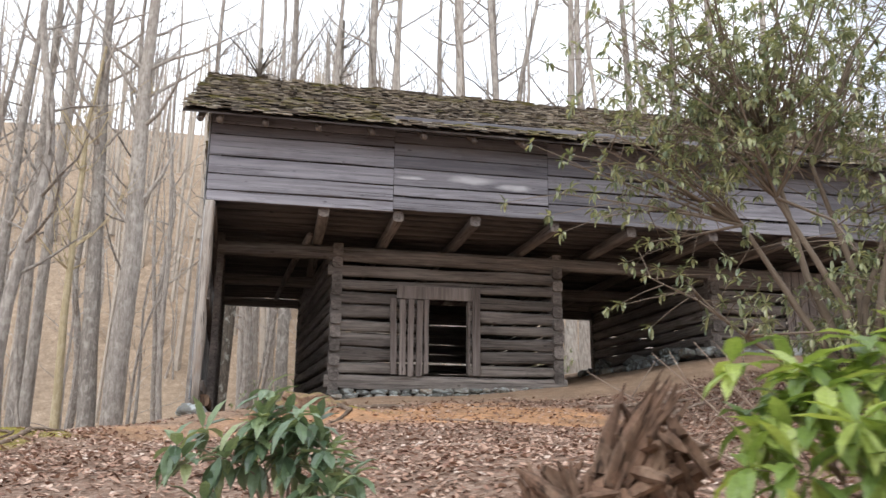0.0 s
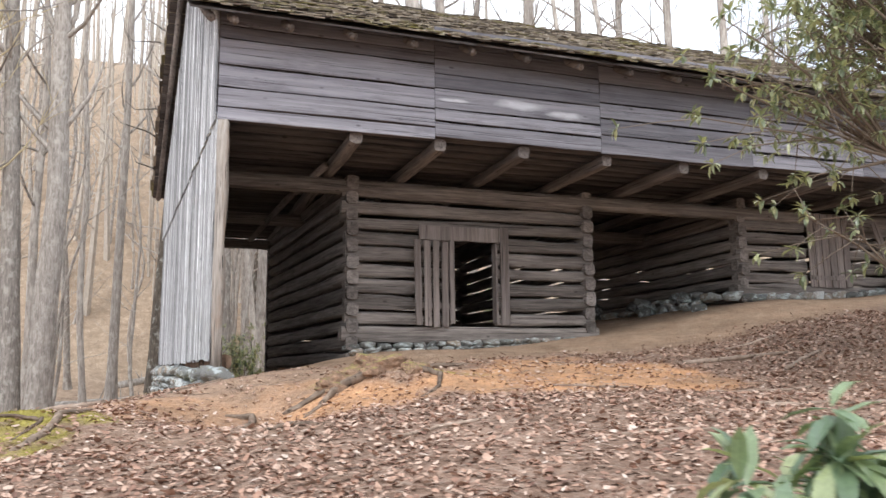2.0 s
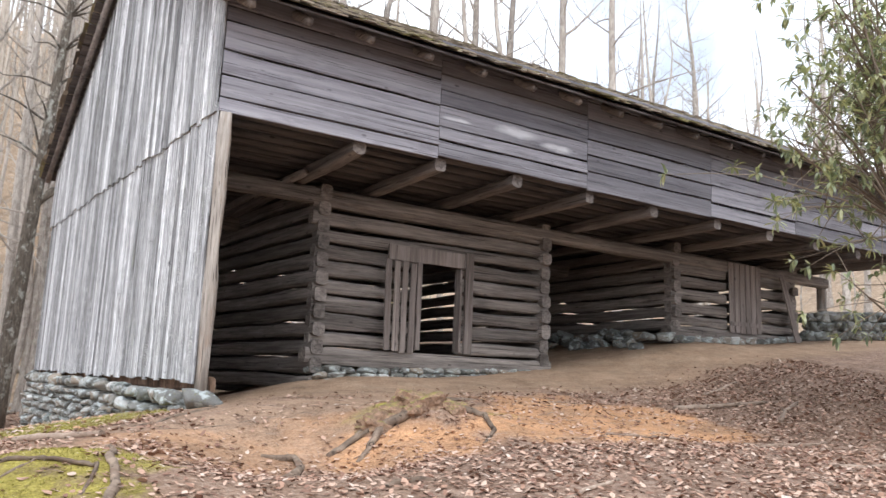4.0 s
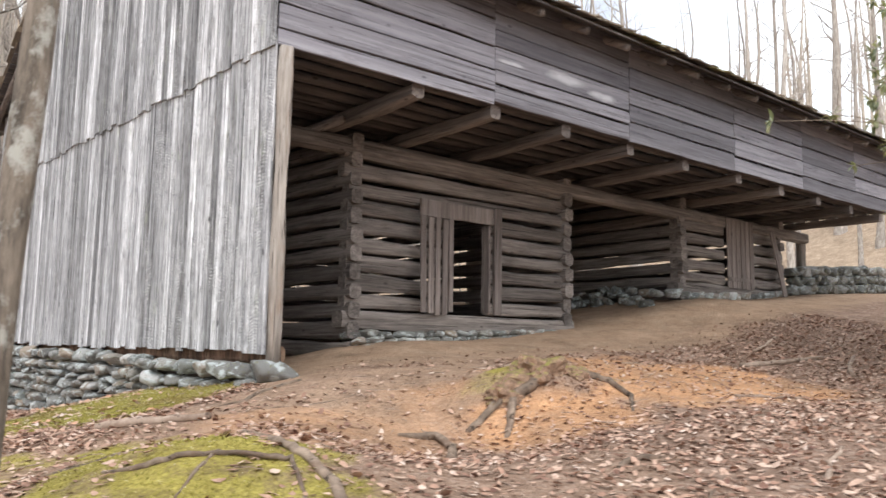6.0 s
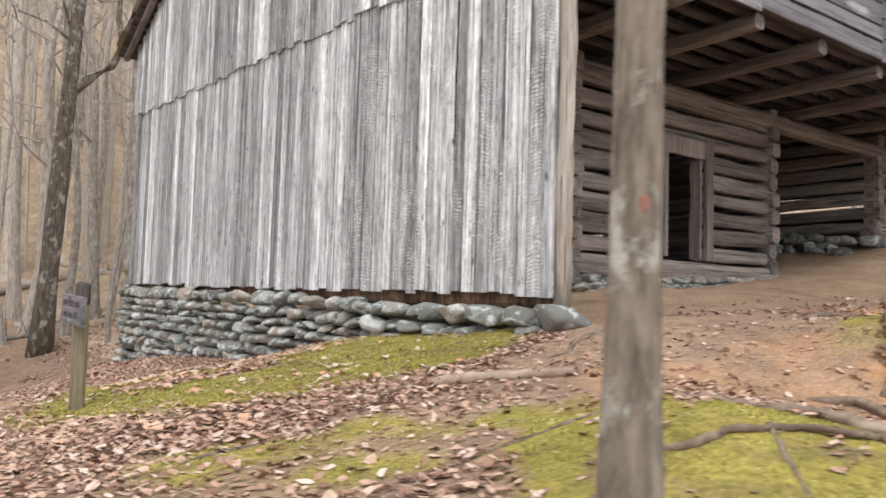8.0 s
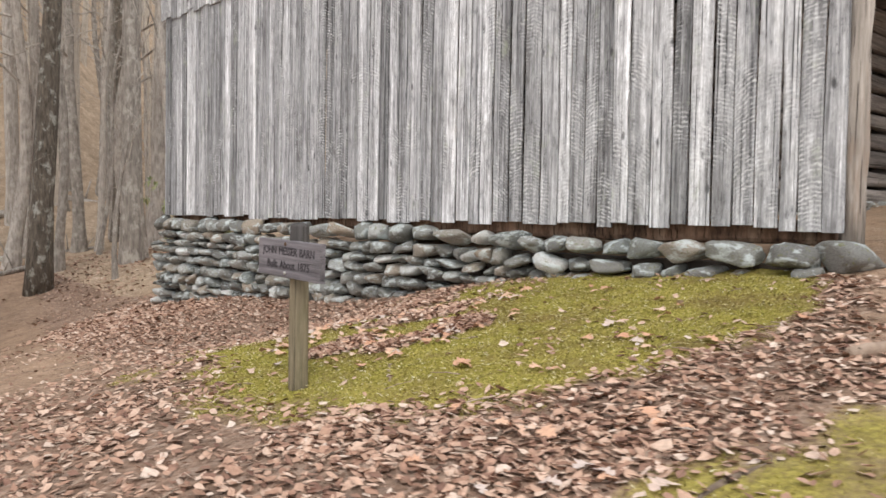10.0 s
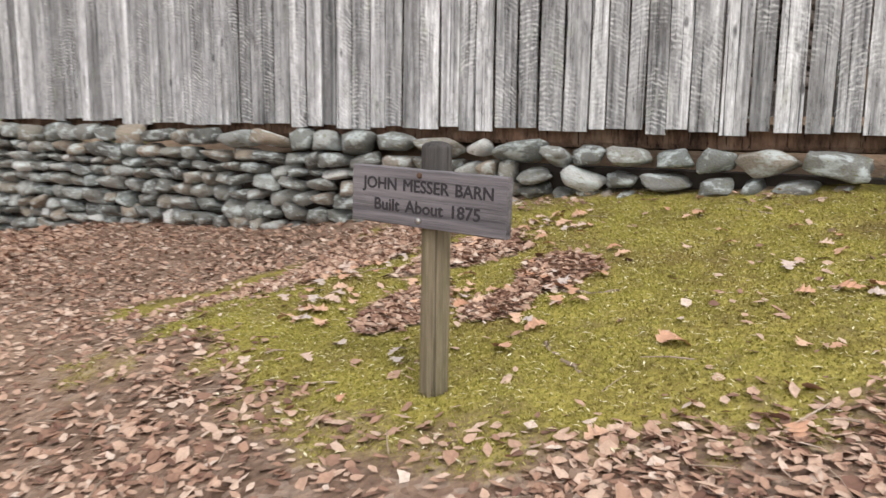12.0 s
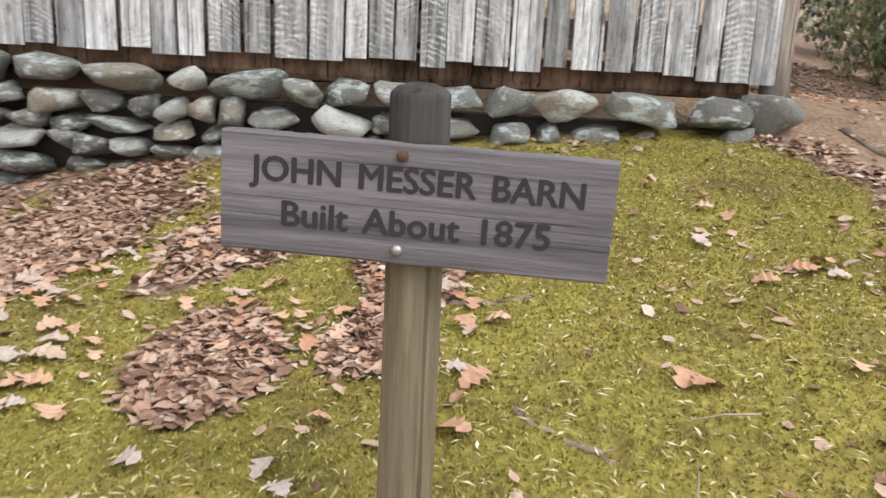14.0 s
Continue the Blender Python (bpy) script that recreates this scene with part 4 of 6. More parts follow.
# ================= trees =================
def grow(rg, h, r, lean, first=0.4, limbs=16, twigs=5, bendy=0.02):
    trunk, crown = Soup(), Soup()
    ph = rg.uniform(0, 100)
    n = 14
    pts, rad = [], []
    for i in range(n + 1):
        t = i / n
        pts.append(Vector((lean[0] * h * t + bendy * h * noise.noise((ph, t * 3, 0)) * t ** 0.5, lean[1] * h * t + bendy * h * noise.noise((ph, t * 3, 5)) * t ** 0.5, h * t - 0.3)))
        rad.append(r * ((1 - t) ** 0.75 * 0.93 + 0.05) * (1 + 0.55 * max(0, 1 - t * 16)))
    trunk.tube(pts, rad, 10, 0.12, False, ph)

    def branch(p, d, length, rr, level):
        q, ps, rs = p.copy(), [p.copy()], [rr]
        k = 5 if level == 0 else 4
        dd = d.copy()
        for i in range(k):
            dd = (dd + Vector((rg.uniform(-1, 1), rg.uniform(-1, 1), rg.uniform(-0.5, 1.2))) * 0.26).normalized()
            q = q + dd * length / k
            ps.append(q.copy())
            rs.append(rr * (1 - (i + 1) / (k + 0.4)))
        crown.tube(ps, rs, 5 if level == 0 else 3, caps=False)
        if level < 2:
            for _ in range(twigs if level == 0 else 3):
                i = rg.randrange(1, k)
                side = Vector((rg.uniform(-1, 1), rg.uniform(-1, 1), rg.uniform(-0.1, 1))).normalized()
                branch(ps[i], (dd * 0.6 + side).normalized(), length * rg.uniform(0.3, 0.55), rs[i] * 0.55, level + 1)
    for k in range(limbs):
        t = first + (0.96 - first) * (k + rg.random()) / limbs
        i = min(int(t * n), n - 1)
        f = t * n - i
        p = pts[i].lerp(pts[i + 1], f)
        ang = rg.uniform(0, 6.28)
        up = rg.uniform(0.25, 1.1)
        length = h * (0.24 - 0.17 * t) * rg.uniform(0.6, 1.25)
        branch(p, Vector((math.cos(ang), math.sin(ang), up)).normalized(), length, max(0.012, rad[i] * rg.uniform(0.22, 0.42)), 0)
    return trunk, crown


def tree_meshes(rg, kind):
    if kind == "big":
        h, r = rg.uniform(21, 27), rg.uniform(0.2, 0.27)
        tr, cr = grow(rg, h, r, (rg.uniform(-0.05, 0.05), rg.uniform(-0.05, 0.05)), rg.uniform(0.3, 0.45), 18, 5, 0.022)
    elif kind == "mid":
        h, r = rg.uniform(15, 21), rg.uniform(0.11, 0.16)
        tr, cr = grow(rg, h, r, (rg.uniform(-0.07, 0.07), rg.uniform(-0.07, 0.07)), rg.uniform(0.25, 0.4), 16, 4, 0.04)
    else:
        h, r = rg.uniform(7, 12), rg.uniform(0.045, 0.075)
        tr, cr = grow(rg, h, r, (rg.uniform(-0.12, 0.12), rg.uniform(-0.12, 0.12)), 0.2, 12, 3, 0.07)
    return tr.mesh("trunk", M_BARK, True), cr.mesh("crown", M_BARK, True)


def build_trees():
    rg = random.Random(21)
    meshes = {k: [tree_meshes(rg, k) for _ in range(5)] for k in ("big", "mid", "thin")}
    words = {"big": "tall bare grey-barked tree on the leafy ground", "mid": "bare mid-sized tree with many side limbs", "thin": "thin bent bare sapling among taller trees"}

    def plant(x, y, kind="mid", size=1.0, tall=1.0):
        ob = new("sapling" if kind == "thin" else "bare_tree")
        ob.empty_display_size = 0.3
        ob.matrix_basis = pose(x, y, ground_z(x, y), 0, 0, rg.uniform(0, 360)) @ Matrix.Diagonal((size, size, tall * rg.uniform(0.9, 1.1), 1))
        tagged(ob, words[kind], "tree", "bare trees round the barn")
        for nm, me in zip(("trunk", "crown"), meshes[kind][rg.randrange(5)]):
            c = new(nm, me)
            c.parent = ob
    # trees that stand out beside and behind the barn
    for x, y, k, s in ((-8.7, 30, "big", 1.0), (-7.6, 24.5, "mid", 1.5), (-4.9, 36, "mid", 1.2), (-4.1, 38, "big", 0.9),
                       (-1.9, 41.7, "big", 1.0), (0.06, 33, "big", 1.2), (1.6, 35.5, "big", 1.1), (-0.6, 44, "big", 1.1), (-1.5, 37.5, "mid", 1.0), (-9.9, 33, "big", 1.1), (-6.9, 35, "mid", 1.3),
                       (-8.1, 28.4, "thin", 1.3), (-6.0, 33, "thin", 1.3), (-5.6, 31.5, "thin", 1.2), (-7.3, 31, "thin", 1.2), (-1.0, 31.2, "thin", 1.0), (0.5, 30.5, "thin", 1.1), (2.2, 38, "thin", 1.3), (-3.0, 35, "thin", 1.4),
                       (3.4, 31, "big", 1.15), (5.3, 33, "mid", 1.35), (6.6, 30.5, "big", 1.1), (8.2, 34, "big", 1.2), (9.6, 31.5, "mid", 1.4), (10.3, 36, "big", 1.2), (12.2, 32, "big", 1.15), (14.0, 35, "big", 1.2), (15.6, 31.5, "mid", 1.4),
                       (4.3, 37, "big", 1.2), (7.4, 38.5, "big", 1.25), (17.5, 36, "big", 1.2), (19.5, 32, "big", 1.1), (11.3, 40, "big", 1.3), (13.2, 29.8, "mid", 1.3), (22, 30, "big", 1.1), (21, 38, "big", 1.2)):
        plant(x, y, k, s, 1.35)
    placed, tries = [], 0
    while len(placed) < 105 and tries < 3000:
        tries += 1
        x, y = rg.uniform(-30, 42), rg.uniform(30, 66)
        if 14 < x and 12 < y < 34:
            continue
        if any((x - a) ** 2 + (y - b) ** 2 < 5 for a, b in placed):
            continue
        if x < -0.07 * y and rg.random() < 0.45:
            continue
        placed.append((x, y))
        plant(x, y, rg.choice(("big", "mid", "mid", "thin", "thin")), rg.uniform(0.75, 1.2))
    for _ in range(20):
        plant(rg.uniform(-12, 6), rg.uniform(36, 54), rg.choice(("thin", "thin", "mid")), rg.uniform(0.9, 1.4))
    for x, y in ((22, 9), (27, 4), (31, 12), (24, -3), (36, 19), (40, 8), (33, 27), (29, 35), (46, 25), (20, 34), (27, 22), (18, 1), (38, 30), (44, 16), (34, 2), (24, 30)):
        plant(x, y, rg.choice(("big", "mid")), rg.uniform(0.8, 1.2))
    for _ in range(30):
        plant(rg.uniform(27, 58), rg.uniform(20, 44), rg.choice(("big", "mid", "mid", "thin")), rg.uniform(0.8, 1.2))
    # far woods
    far = Soup()
    for k in range(1150):
        a, d = rg.uniform(-1.75, 0.75), 62 + 150 * rg.random() ** 1.3
        x, y = -math.sin(a) * d * 1.0, 10 + math.cos(a) * d
        if k % 4 == 0:
            x, y = rg.uniform(-30, 16), rg.uniform(43, 95)
        if x < -0.06 * y and rg.random() < 0.6:
            continue
        z, h = ground_z(x, y), rg.uniform(11, 19)
        r = rg.uniform(0.06, 0.24)
        lx, ly = rg.uniform(-0.9, 0.9), rg.uniform(-0.9, 0.9)
        far.tube([(x, y, z - 0.5), (x + lx * 0.4, y + ly * 0.4, z + h * 0.5), (x + lx, y + ly, z + h)], [r, r * 0.7, r * 0.15], 4, caps=False)
        for _ in range(7):
            t = rg.uniform(0.4, 0.95)
            ang, ln = rg.uniform(0, 6.28), h * rg.uniform(0.08, 0.2)
            p = Vector((x + lx * t, y + ly * t, z + h * t))
            q = p + Vector((math.cos(ang), math.sin(ang), rg.uniform(0.4, 1.2))).normalized() * ln
            far.tube([p, q], [r * 0.3, 0.01], 3, caps=False)
    tagged(new("far_woods", far.mesh("far_woods", M_FARWOOD_HAZED)), "bare grey woods on the far hillside, bark paled for haze", "woods", kind="stuff")


build_trees()


M_SCAR = plain_material("red_bark_scar", (0.24, 0.11, 0.085), 0.9)


def build_near_tree():
    x, y = -4.635, 10.01
    g = ground_z(x, y)
    ob = thing("slim_tree", (x, y, g), "slim tree with brown bark, pale lichen and a red scar", "tree")
    pts, rad = [], []
    for i in range(26):
        t = i / 25
        z = g - 0.15 + 9.0 * t
        pts.append((x + 0.06 * (z - g) + 0.015 * noise.noise((z * 0.5, 1, 1)), y + 0.04 * (z - g) + 0.015 * noise.noise((z * 0.5, 6, 1)), z))
        rad.append((0.08 - 0.025 * t) * (1 + 0.4 * max(0, 1 - 8 * t)))
    part("trunk", Soup().tube(pts, rad, 16, 0.16).mesh("trunk", M_BARK_NEAR, True), ob)
    bm = bmesh.new()
    bmesh.ops.create_icosphere(bm, subdivisions=2, radius=1)
    for v in bm.verts:
        v.co *= 1 + 0.3 * noise.noise(v.co * 2.2)
    me = bpy.data.meshes.new("scar")
    bm.to_mesh(me)
    bm.free()
    me.materials.append(M_SCAR)
    k = min(range(26), key=lambda i: abs(pts[i][2] - 2.27))
    part("scar", me, ob, "rusty red bark scar", Matrix.Translation((pts[k][0] - 0.04, pts[k][1] - 0.058, 2.27)) @ Matrix.Diagonal((0.022, 0.022, 0.04, 1)))


build_near_tree()


def build_crooked_tree():
    x, y = -2.49, 32.45
    g = ground_z(x, y)
    ob = thing("crooked_tree", (x, y, g), "dark tree with one crooked limb behind the barn", "tree")
    pts = [(x + 0.05 * (k * 1.2) + 0.06 * noise.noise((k, 2, 2)), y + 0.05 * noise.noise((k, 5, 2)), g - 0.3 + k * 1.3) for k in range(15)]
    part("trunk", Soup().tube(pts, [(0.3 - 0.016 * k) * (1.25 if k == 0 else 1) for k in range(15)], 12, 0.16).mesh("trunk", M_BARK_NEAR, True), ob)
    bx, by, bz = pts[6]
    limb = [(bx, by, bz - 0.2), (bx + 0.5, by, bz + 0.35), (bx + 1.05, by - 0.1, bz + 0.8), (bx + 1.35, by - 0.1, bz + 1.5), (bx + 1.2, by, bz + 2.3), (bx + 1.25, by, bz + 3.6), (bx + 1.7, by, bz + 5)]
    part("limb", Soup().tube(limb, [0.15, 0.13, 0.12, 0.11, 0.09, 0.06, 0.03], 8, 0.15).mesh("limb", M_BARK_NEAR, True), ob)
    s = Soup()
    rg = random.Random(77)
    for k in range(26):
        p = Vector(pts[rg.randrange(7, 14)])
        d = Vector((rg.uniform(-1, 1), rg.uniform(-1, 1), rg.uniform(0.2, 1))).normalized()
        q = p + d * rg.uniform(0.8, 2.6)
        s.tube([p, p.lerp(q, 0.5) + Vector((0, 0, 0.15)), q, q + d * 0.6 + Vector((rg.uniform(-0.3, 0.3), 0, 0.3))], [0.05, 0.035, 0.02, 0.006], 4, caps=False)
    part("crown", s.mesh("crown", M_BARK_NEAR, True), ob)


build_crooked_tree()


M_BARK_PALE = bark_material("pale_yellowish_bark", (0.42, 0.34, 0.20), (0.72, 0.60, 0.38), (0.66, 0.58, 0.42), 0.4)


def build_leading_trees():
    """Tall trees beside the barn, each with its own bends: heights above the foot and sideways offsets."""
    rg = random.Random(91)
    tall = "tall thick bare tree with grey-brown bark"
    specs = (("crooked", -5.15, 28.0, 0.40, ((0, 0), (1.2, -0.35), (6.0, -0.25), (8.0, -0.15), (11, -0.25), (15.5, -0.35), (21, -0.2), (26, -0.3)), M_BARK, "tall bare tree with a bent grey trunk"),
             ("straight", -6.1, 28.3, 0.33, ((0, 0), (5.7, -0.33), (10.3, -0.58), (15.3, -0.88), (20, -1.0), (25, -1.2)), M_BARK, tall),
             ("pale", -7.15, 28.0, 0.17, ((0, 0), (3.6, 0.0), (7, -0.12), (10.2, -0.12), (14, -0.1), (18, 0.3)), M_BARK_PALE, "slim bare tree with pale yellowish bark"),
             ("edge", -9.4, 28.0, 0.26, ((0, 0), (5, 0.02), (9.5, -0.06), (14, 0.02), (21, 0.3)), M_BARK, tall),
             ("behind", 2.1, 40.0, 0.42, ((0, 0), (6, 0.02), (12, -0.15), (18, 0.1), (25, 0.2)), M_BARK_NEAR, "thick dark-barked bare tree behind the barn"),
             ("leaning", 1.5, 33.0, 0.15, ((0, 0), (2.5, -0.35), (6, -0.75), (10, -0.9), (15, -1.4)), M_BARK, "slim pale bare tree leaning behind the barn"))
    for kind, x, y, r, bends, bark, label in specs:
        g = ground_z(x, y)
        ob = thing("bare_tree", (x, y, g), label, "tree", "bare trees round the barn")
        pts = []
        for (h0, d0), (h1, d1) in zip(bends, bends[1:]):
            for k in range(4):
                t = k / 4
                pts.append(Vector((x + d0 + (d1 - d0) * t + 0.03 * noise.noise((h0 + k, x, 2)), y + 0.15 * noise.noise((h0 * 0.2 + k * 0.1, x, 6)), g - 0.3 + h0 + (h1 - h0) * t)))
        top = bends[-1][0]
        rad = [r * (1 - 0.75 * (p.z - g) / top) * (1 + 0.35 * max(0.0, 1 - (p.z - g + 0.3))) for p in pts]
        part("trunk", Soup().tube(pts, rad, 12, 0.14, False, x).mesh("trunk", bark, True), ob)
        s = Soup()
        for k in range(22):
            i = rg.randrange(len(pts) // 2, len(pts) - 1)
            p, ln = pts[i], rg.uniform(1.2, 3.8) * (0.5 + r)
            ang = rg.uniform(0, 6.28)
            d = Vector((math.cos(ang), math.sin(ang), rg.uniform(0.4, 1.3))).normalized()
            ps, rs, q = [p], [rad[i] * 0.35], p
            for j in range(5):
                d = (d + Vector((rg.uniform(-1, 1), rg.uniform(-1, 1), rg.uniform(-0.3, 1))) * 0.28).normalized()
                q = q + d * ln * 0.3
                ps.append(q)
                rs.append(rad[i] * 0.35 * (1 - (j + 1) / 5.3))
            s.tube(ps, rs, 5, caps=False)
            for _ in range(4):
                b = ps[rg.randrange(1, 5)]
                e = b + (d + Vector((rg.uniform(-1, 1), rg.uniform(-1, 1), rg.uniform(-0.2, 1)))).normalized() * ln * rg.uniform(0.2, 0.6)
                s.tube([b, b.lerp(e, 0.5) + Vector((0, 0, 0.06)), e], [0.018, 0.012, 0.004], 3, caps=False)
        part("crown", s.mesh("crown", bark, True), ob)


build_leading_trees()


def build_fallen_logs():
    rg = random.Random(31)
    for x0, y0, x1, y1, r in ((-4.5, 43, 0.5, 45.5, 0.22), (-2.2, 39.5, 0.8, 38.8, 0.14), (-3.8, 35.4, -1.6, 36.6, 0.1), (0.2, 47, 4, 45, 0.2), (-6.5, 40, -3.4, 41.5, 0.16), (-8, 26, -6.4, 27.5, 0.09)):
        o = Vector((x0, y0, ground_z(x0, y0) + r * 0.6))
        e = Vector((x1, y1, ground_z(x1, y1) + r * 0.6)) - o
        pts = [e * (k / 7) + Vector((0, 0, 0.05 * noise.noise((k, x0, 1)))) for k in range(8)]
        s = Soup().tube(pts, [r * (1 - 0.05 * k) for k in range(8)], 9, 0.25)
        for k in range(4):
            p = pts[rg.randrange(2, 7)]
            s.tube([p, p + Vector((rg.uniform(-0.4, 0.4), rg.uniform(-0.4, 0.4), rg.uniform(0.4, 1.0)))], [r * 0.25, 0.01], 5)
        ob = new("fallen_log", s.mesh("fallen_log", M_BARK, True))
        ob.matrix_basis = Matrix.Translation(o)
        tagged(ob, "fallen grey log lying on the leafy forest floor", "log", "fallen logs")


build_fallen_logs()

# ================= evergreen shrubs =================
def leaf_into(s, base, d, up, length, width, droop):
    """One long leathery leaf, folded along its middle and bent down."""
    side = d.cross(up)
    side = side.normalized() if side.length > 1e-4 else Vector((1, 0, 0))
    nrm = side.cross(d).normalized()
    o = len(s.v)
    mid1 = base + d * length * 0.35 - nrm * 0.02 * length
    mid2 = base + d * length * 0.72 - nrm * droop * length * 0.3
    tip = base + d * length - nrm * droop * length * 0.75
    w1, w2 = side * width * 0.5, side * width * 0.42
    lift = nrm * width * 0.16
    s.v.extend((base, mid1 + w1 + lift, mid1, mid1 - w1 + lift, mid2 + w2 + lift, mid2, mid2 - w2 + lift, tip))
    s.f.extend(((o, o + 1, o + 2), (o, o + 2, o + 3), (o + 1, o + 4, o + 5, o + 2), (o + 2, o + 5, o + 6, o + 3), (o + 4, o + 7, o + 5), (o + 5, o + 7, o + 6)))


def whorl(s, rg, p, axis, leaf, count):
    axis = axis.normalized()
    a = axis.cross(Vector((0.3, 0.9, 0.2))).normalized()
    c = axis.cross(a)
    ph = rg.uniform(0, 6.28)
    for k in range(count):
        ang = ph + 6.283 * k / count + rg.uniform(-0.3, 0.3)
        d = (a * math.cos(ang) + c * math.sin(ang) + axis * rg.uniform(0.05, 0.7) - Vector((0, 0, rg.uniform(0.0, 0.5)))).normalized()
        leaf_into(s, p + axis * rg.uniform(-0.03, 0.03), d, Vector((0, 0, 1)), leaf * rg.uniform(0.7, 1.2), leaf * rg.uniform(0.27, 0.36), rg.uniform(0.1, 0.6))


def shrub(name, at, tips, leaf, label, seed, stem_r=0.03, material=None, fill=0, group="", limbs=6, spread=2.6):
    """Stems from one foot to each tip, with whorls of leaves at and along the outer shoots."""
    rg = random.Random(seed)
    foot = Vector((at[0], at[1], ground_z(at[0], at[1])))
    ob = thing(name, tuple(foot), label, "shrub", group)
    stems, leaves = Soup(), Soup()
    tips = [Vector(t) for t in tips]
    mids = [foot.lerp(tips[(k * len(tips)) // limbs], 0.55) + Vector((0, 0, 0.12 * k / limbs)) for k in range(limbs)]
    for q in mids:
        bend = foot.lerp(q, 0.5) + Vector((rg.uniform(-0.2, 0.2), rg.uniform(-0.2, 0.2), 0)) * (q - foot).length * 0.4
        stems.tube([foot, foot.lerp(bend, 0.6), bend, bend.lerp(q, 0.55), q], [stem_r, stem_r * 0.9, stem_r * 0.75, stem_r * 0.6, stem_r * 0.5], 6, caps=False)
    for tip in tips:
        q = min(mids, key=lambda c: (c - tip).length)
        m = q.lerp(tip, 0.5) + Vector((rg.uniform(-1, 1), rg.uniform(-1, 1), rg.uniform(-0.2, 1))) * 0.1 * (tip - q).length
        ps = [q, q.lerp(m, 0.5), m, m.lerp(tip, 0.5), tip]
        stems.tube(ps, [stem_r * 0.42, stem_r * 0.34, stem_r * 0.26, stem_r * 0.2, stem_r * 0.12], 4, caps=False)
        whorl(leaves, rg, tip, tip - ps[-2] + Vector((0, 0, 0.01)), leaf, rg.randrange(8, 12))
        for _ in range(fill):
            i = rg.randrange(1, 4)
            b = ps[i].lerp(ps[i + 1], rg.random())
            e = b + Vector((rg.gauss(0, 1), rg.gauss(0, 1), rg.gauss(0.1, 0.8))) * leaf * spread
            stems.tube([b, b.lerp(e, 0.5) + Vector((0, 0, 0.02)), e], [stem_r * 0.14, stem_r * 0.1, stem_r * 0.06], 3, caps=False)
            whorl(leaves, rg, e, e - b, leaf, rg.randrange(7, 11))
    part("stem", stems.mesh("stem", M_TWIG, True), ob, "crooked brown stems")
    tagged(part("foliage", leaves.mesh("foliage", material or M_RHODO), ob, "long leathery green leaves"), kind="stuff")
    return ob


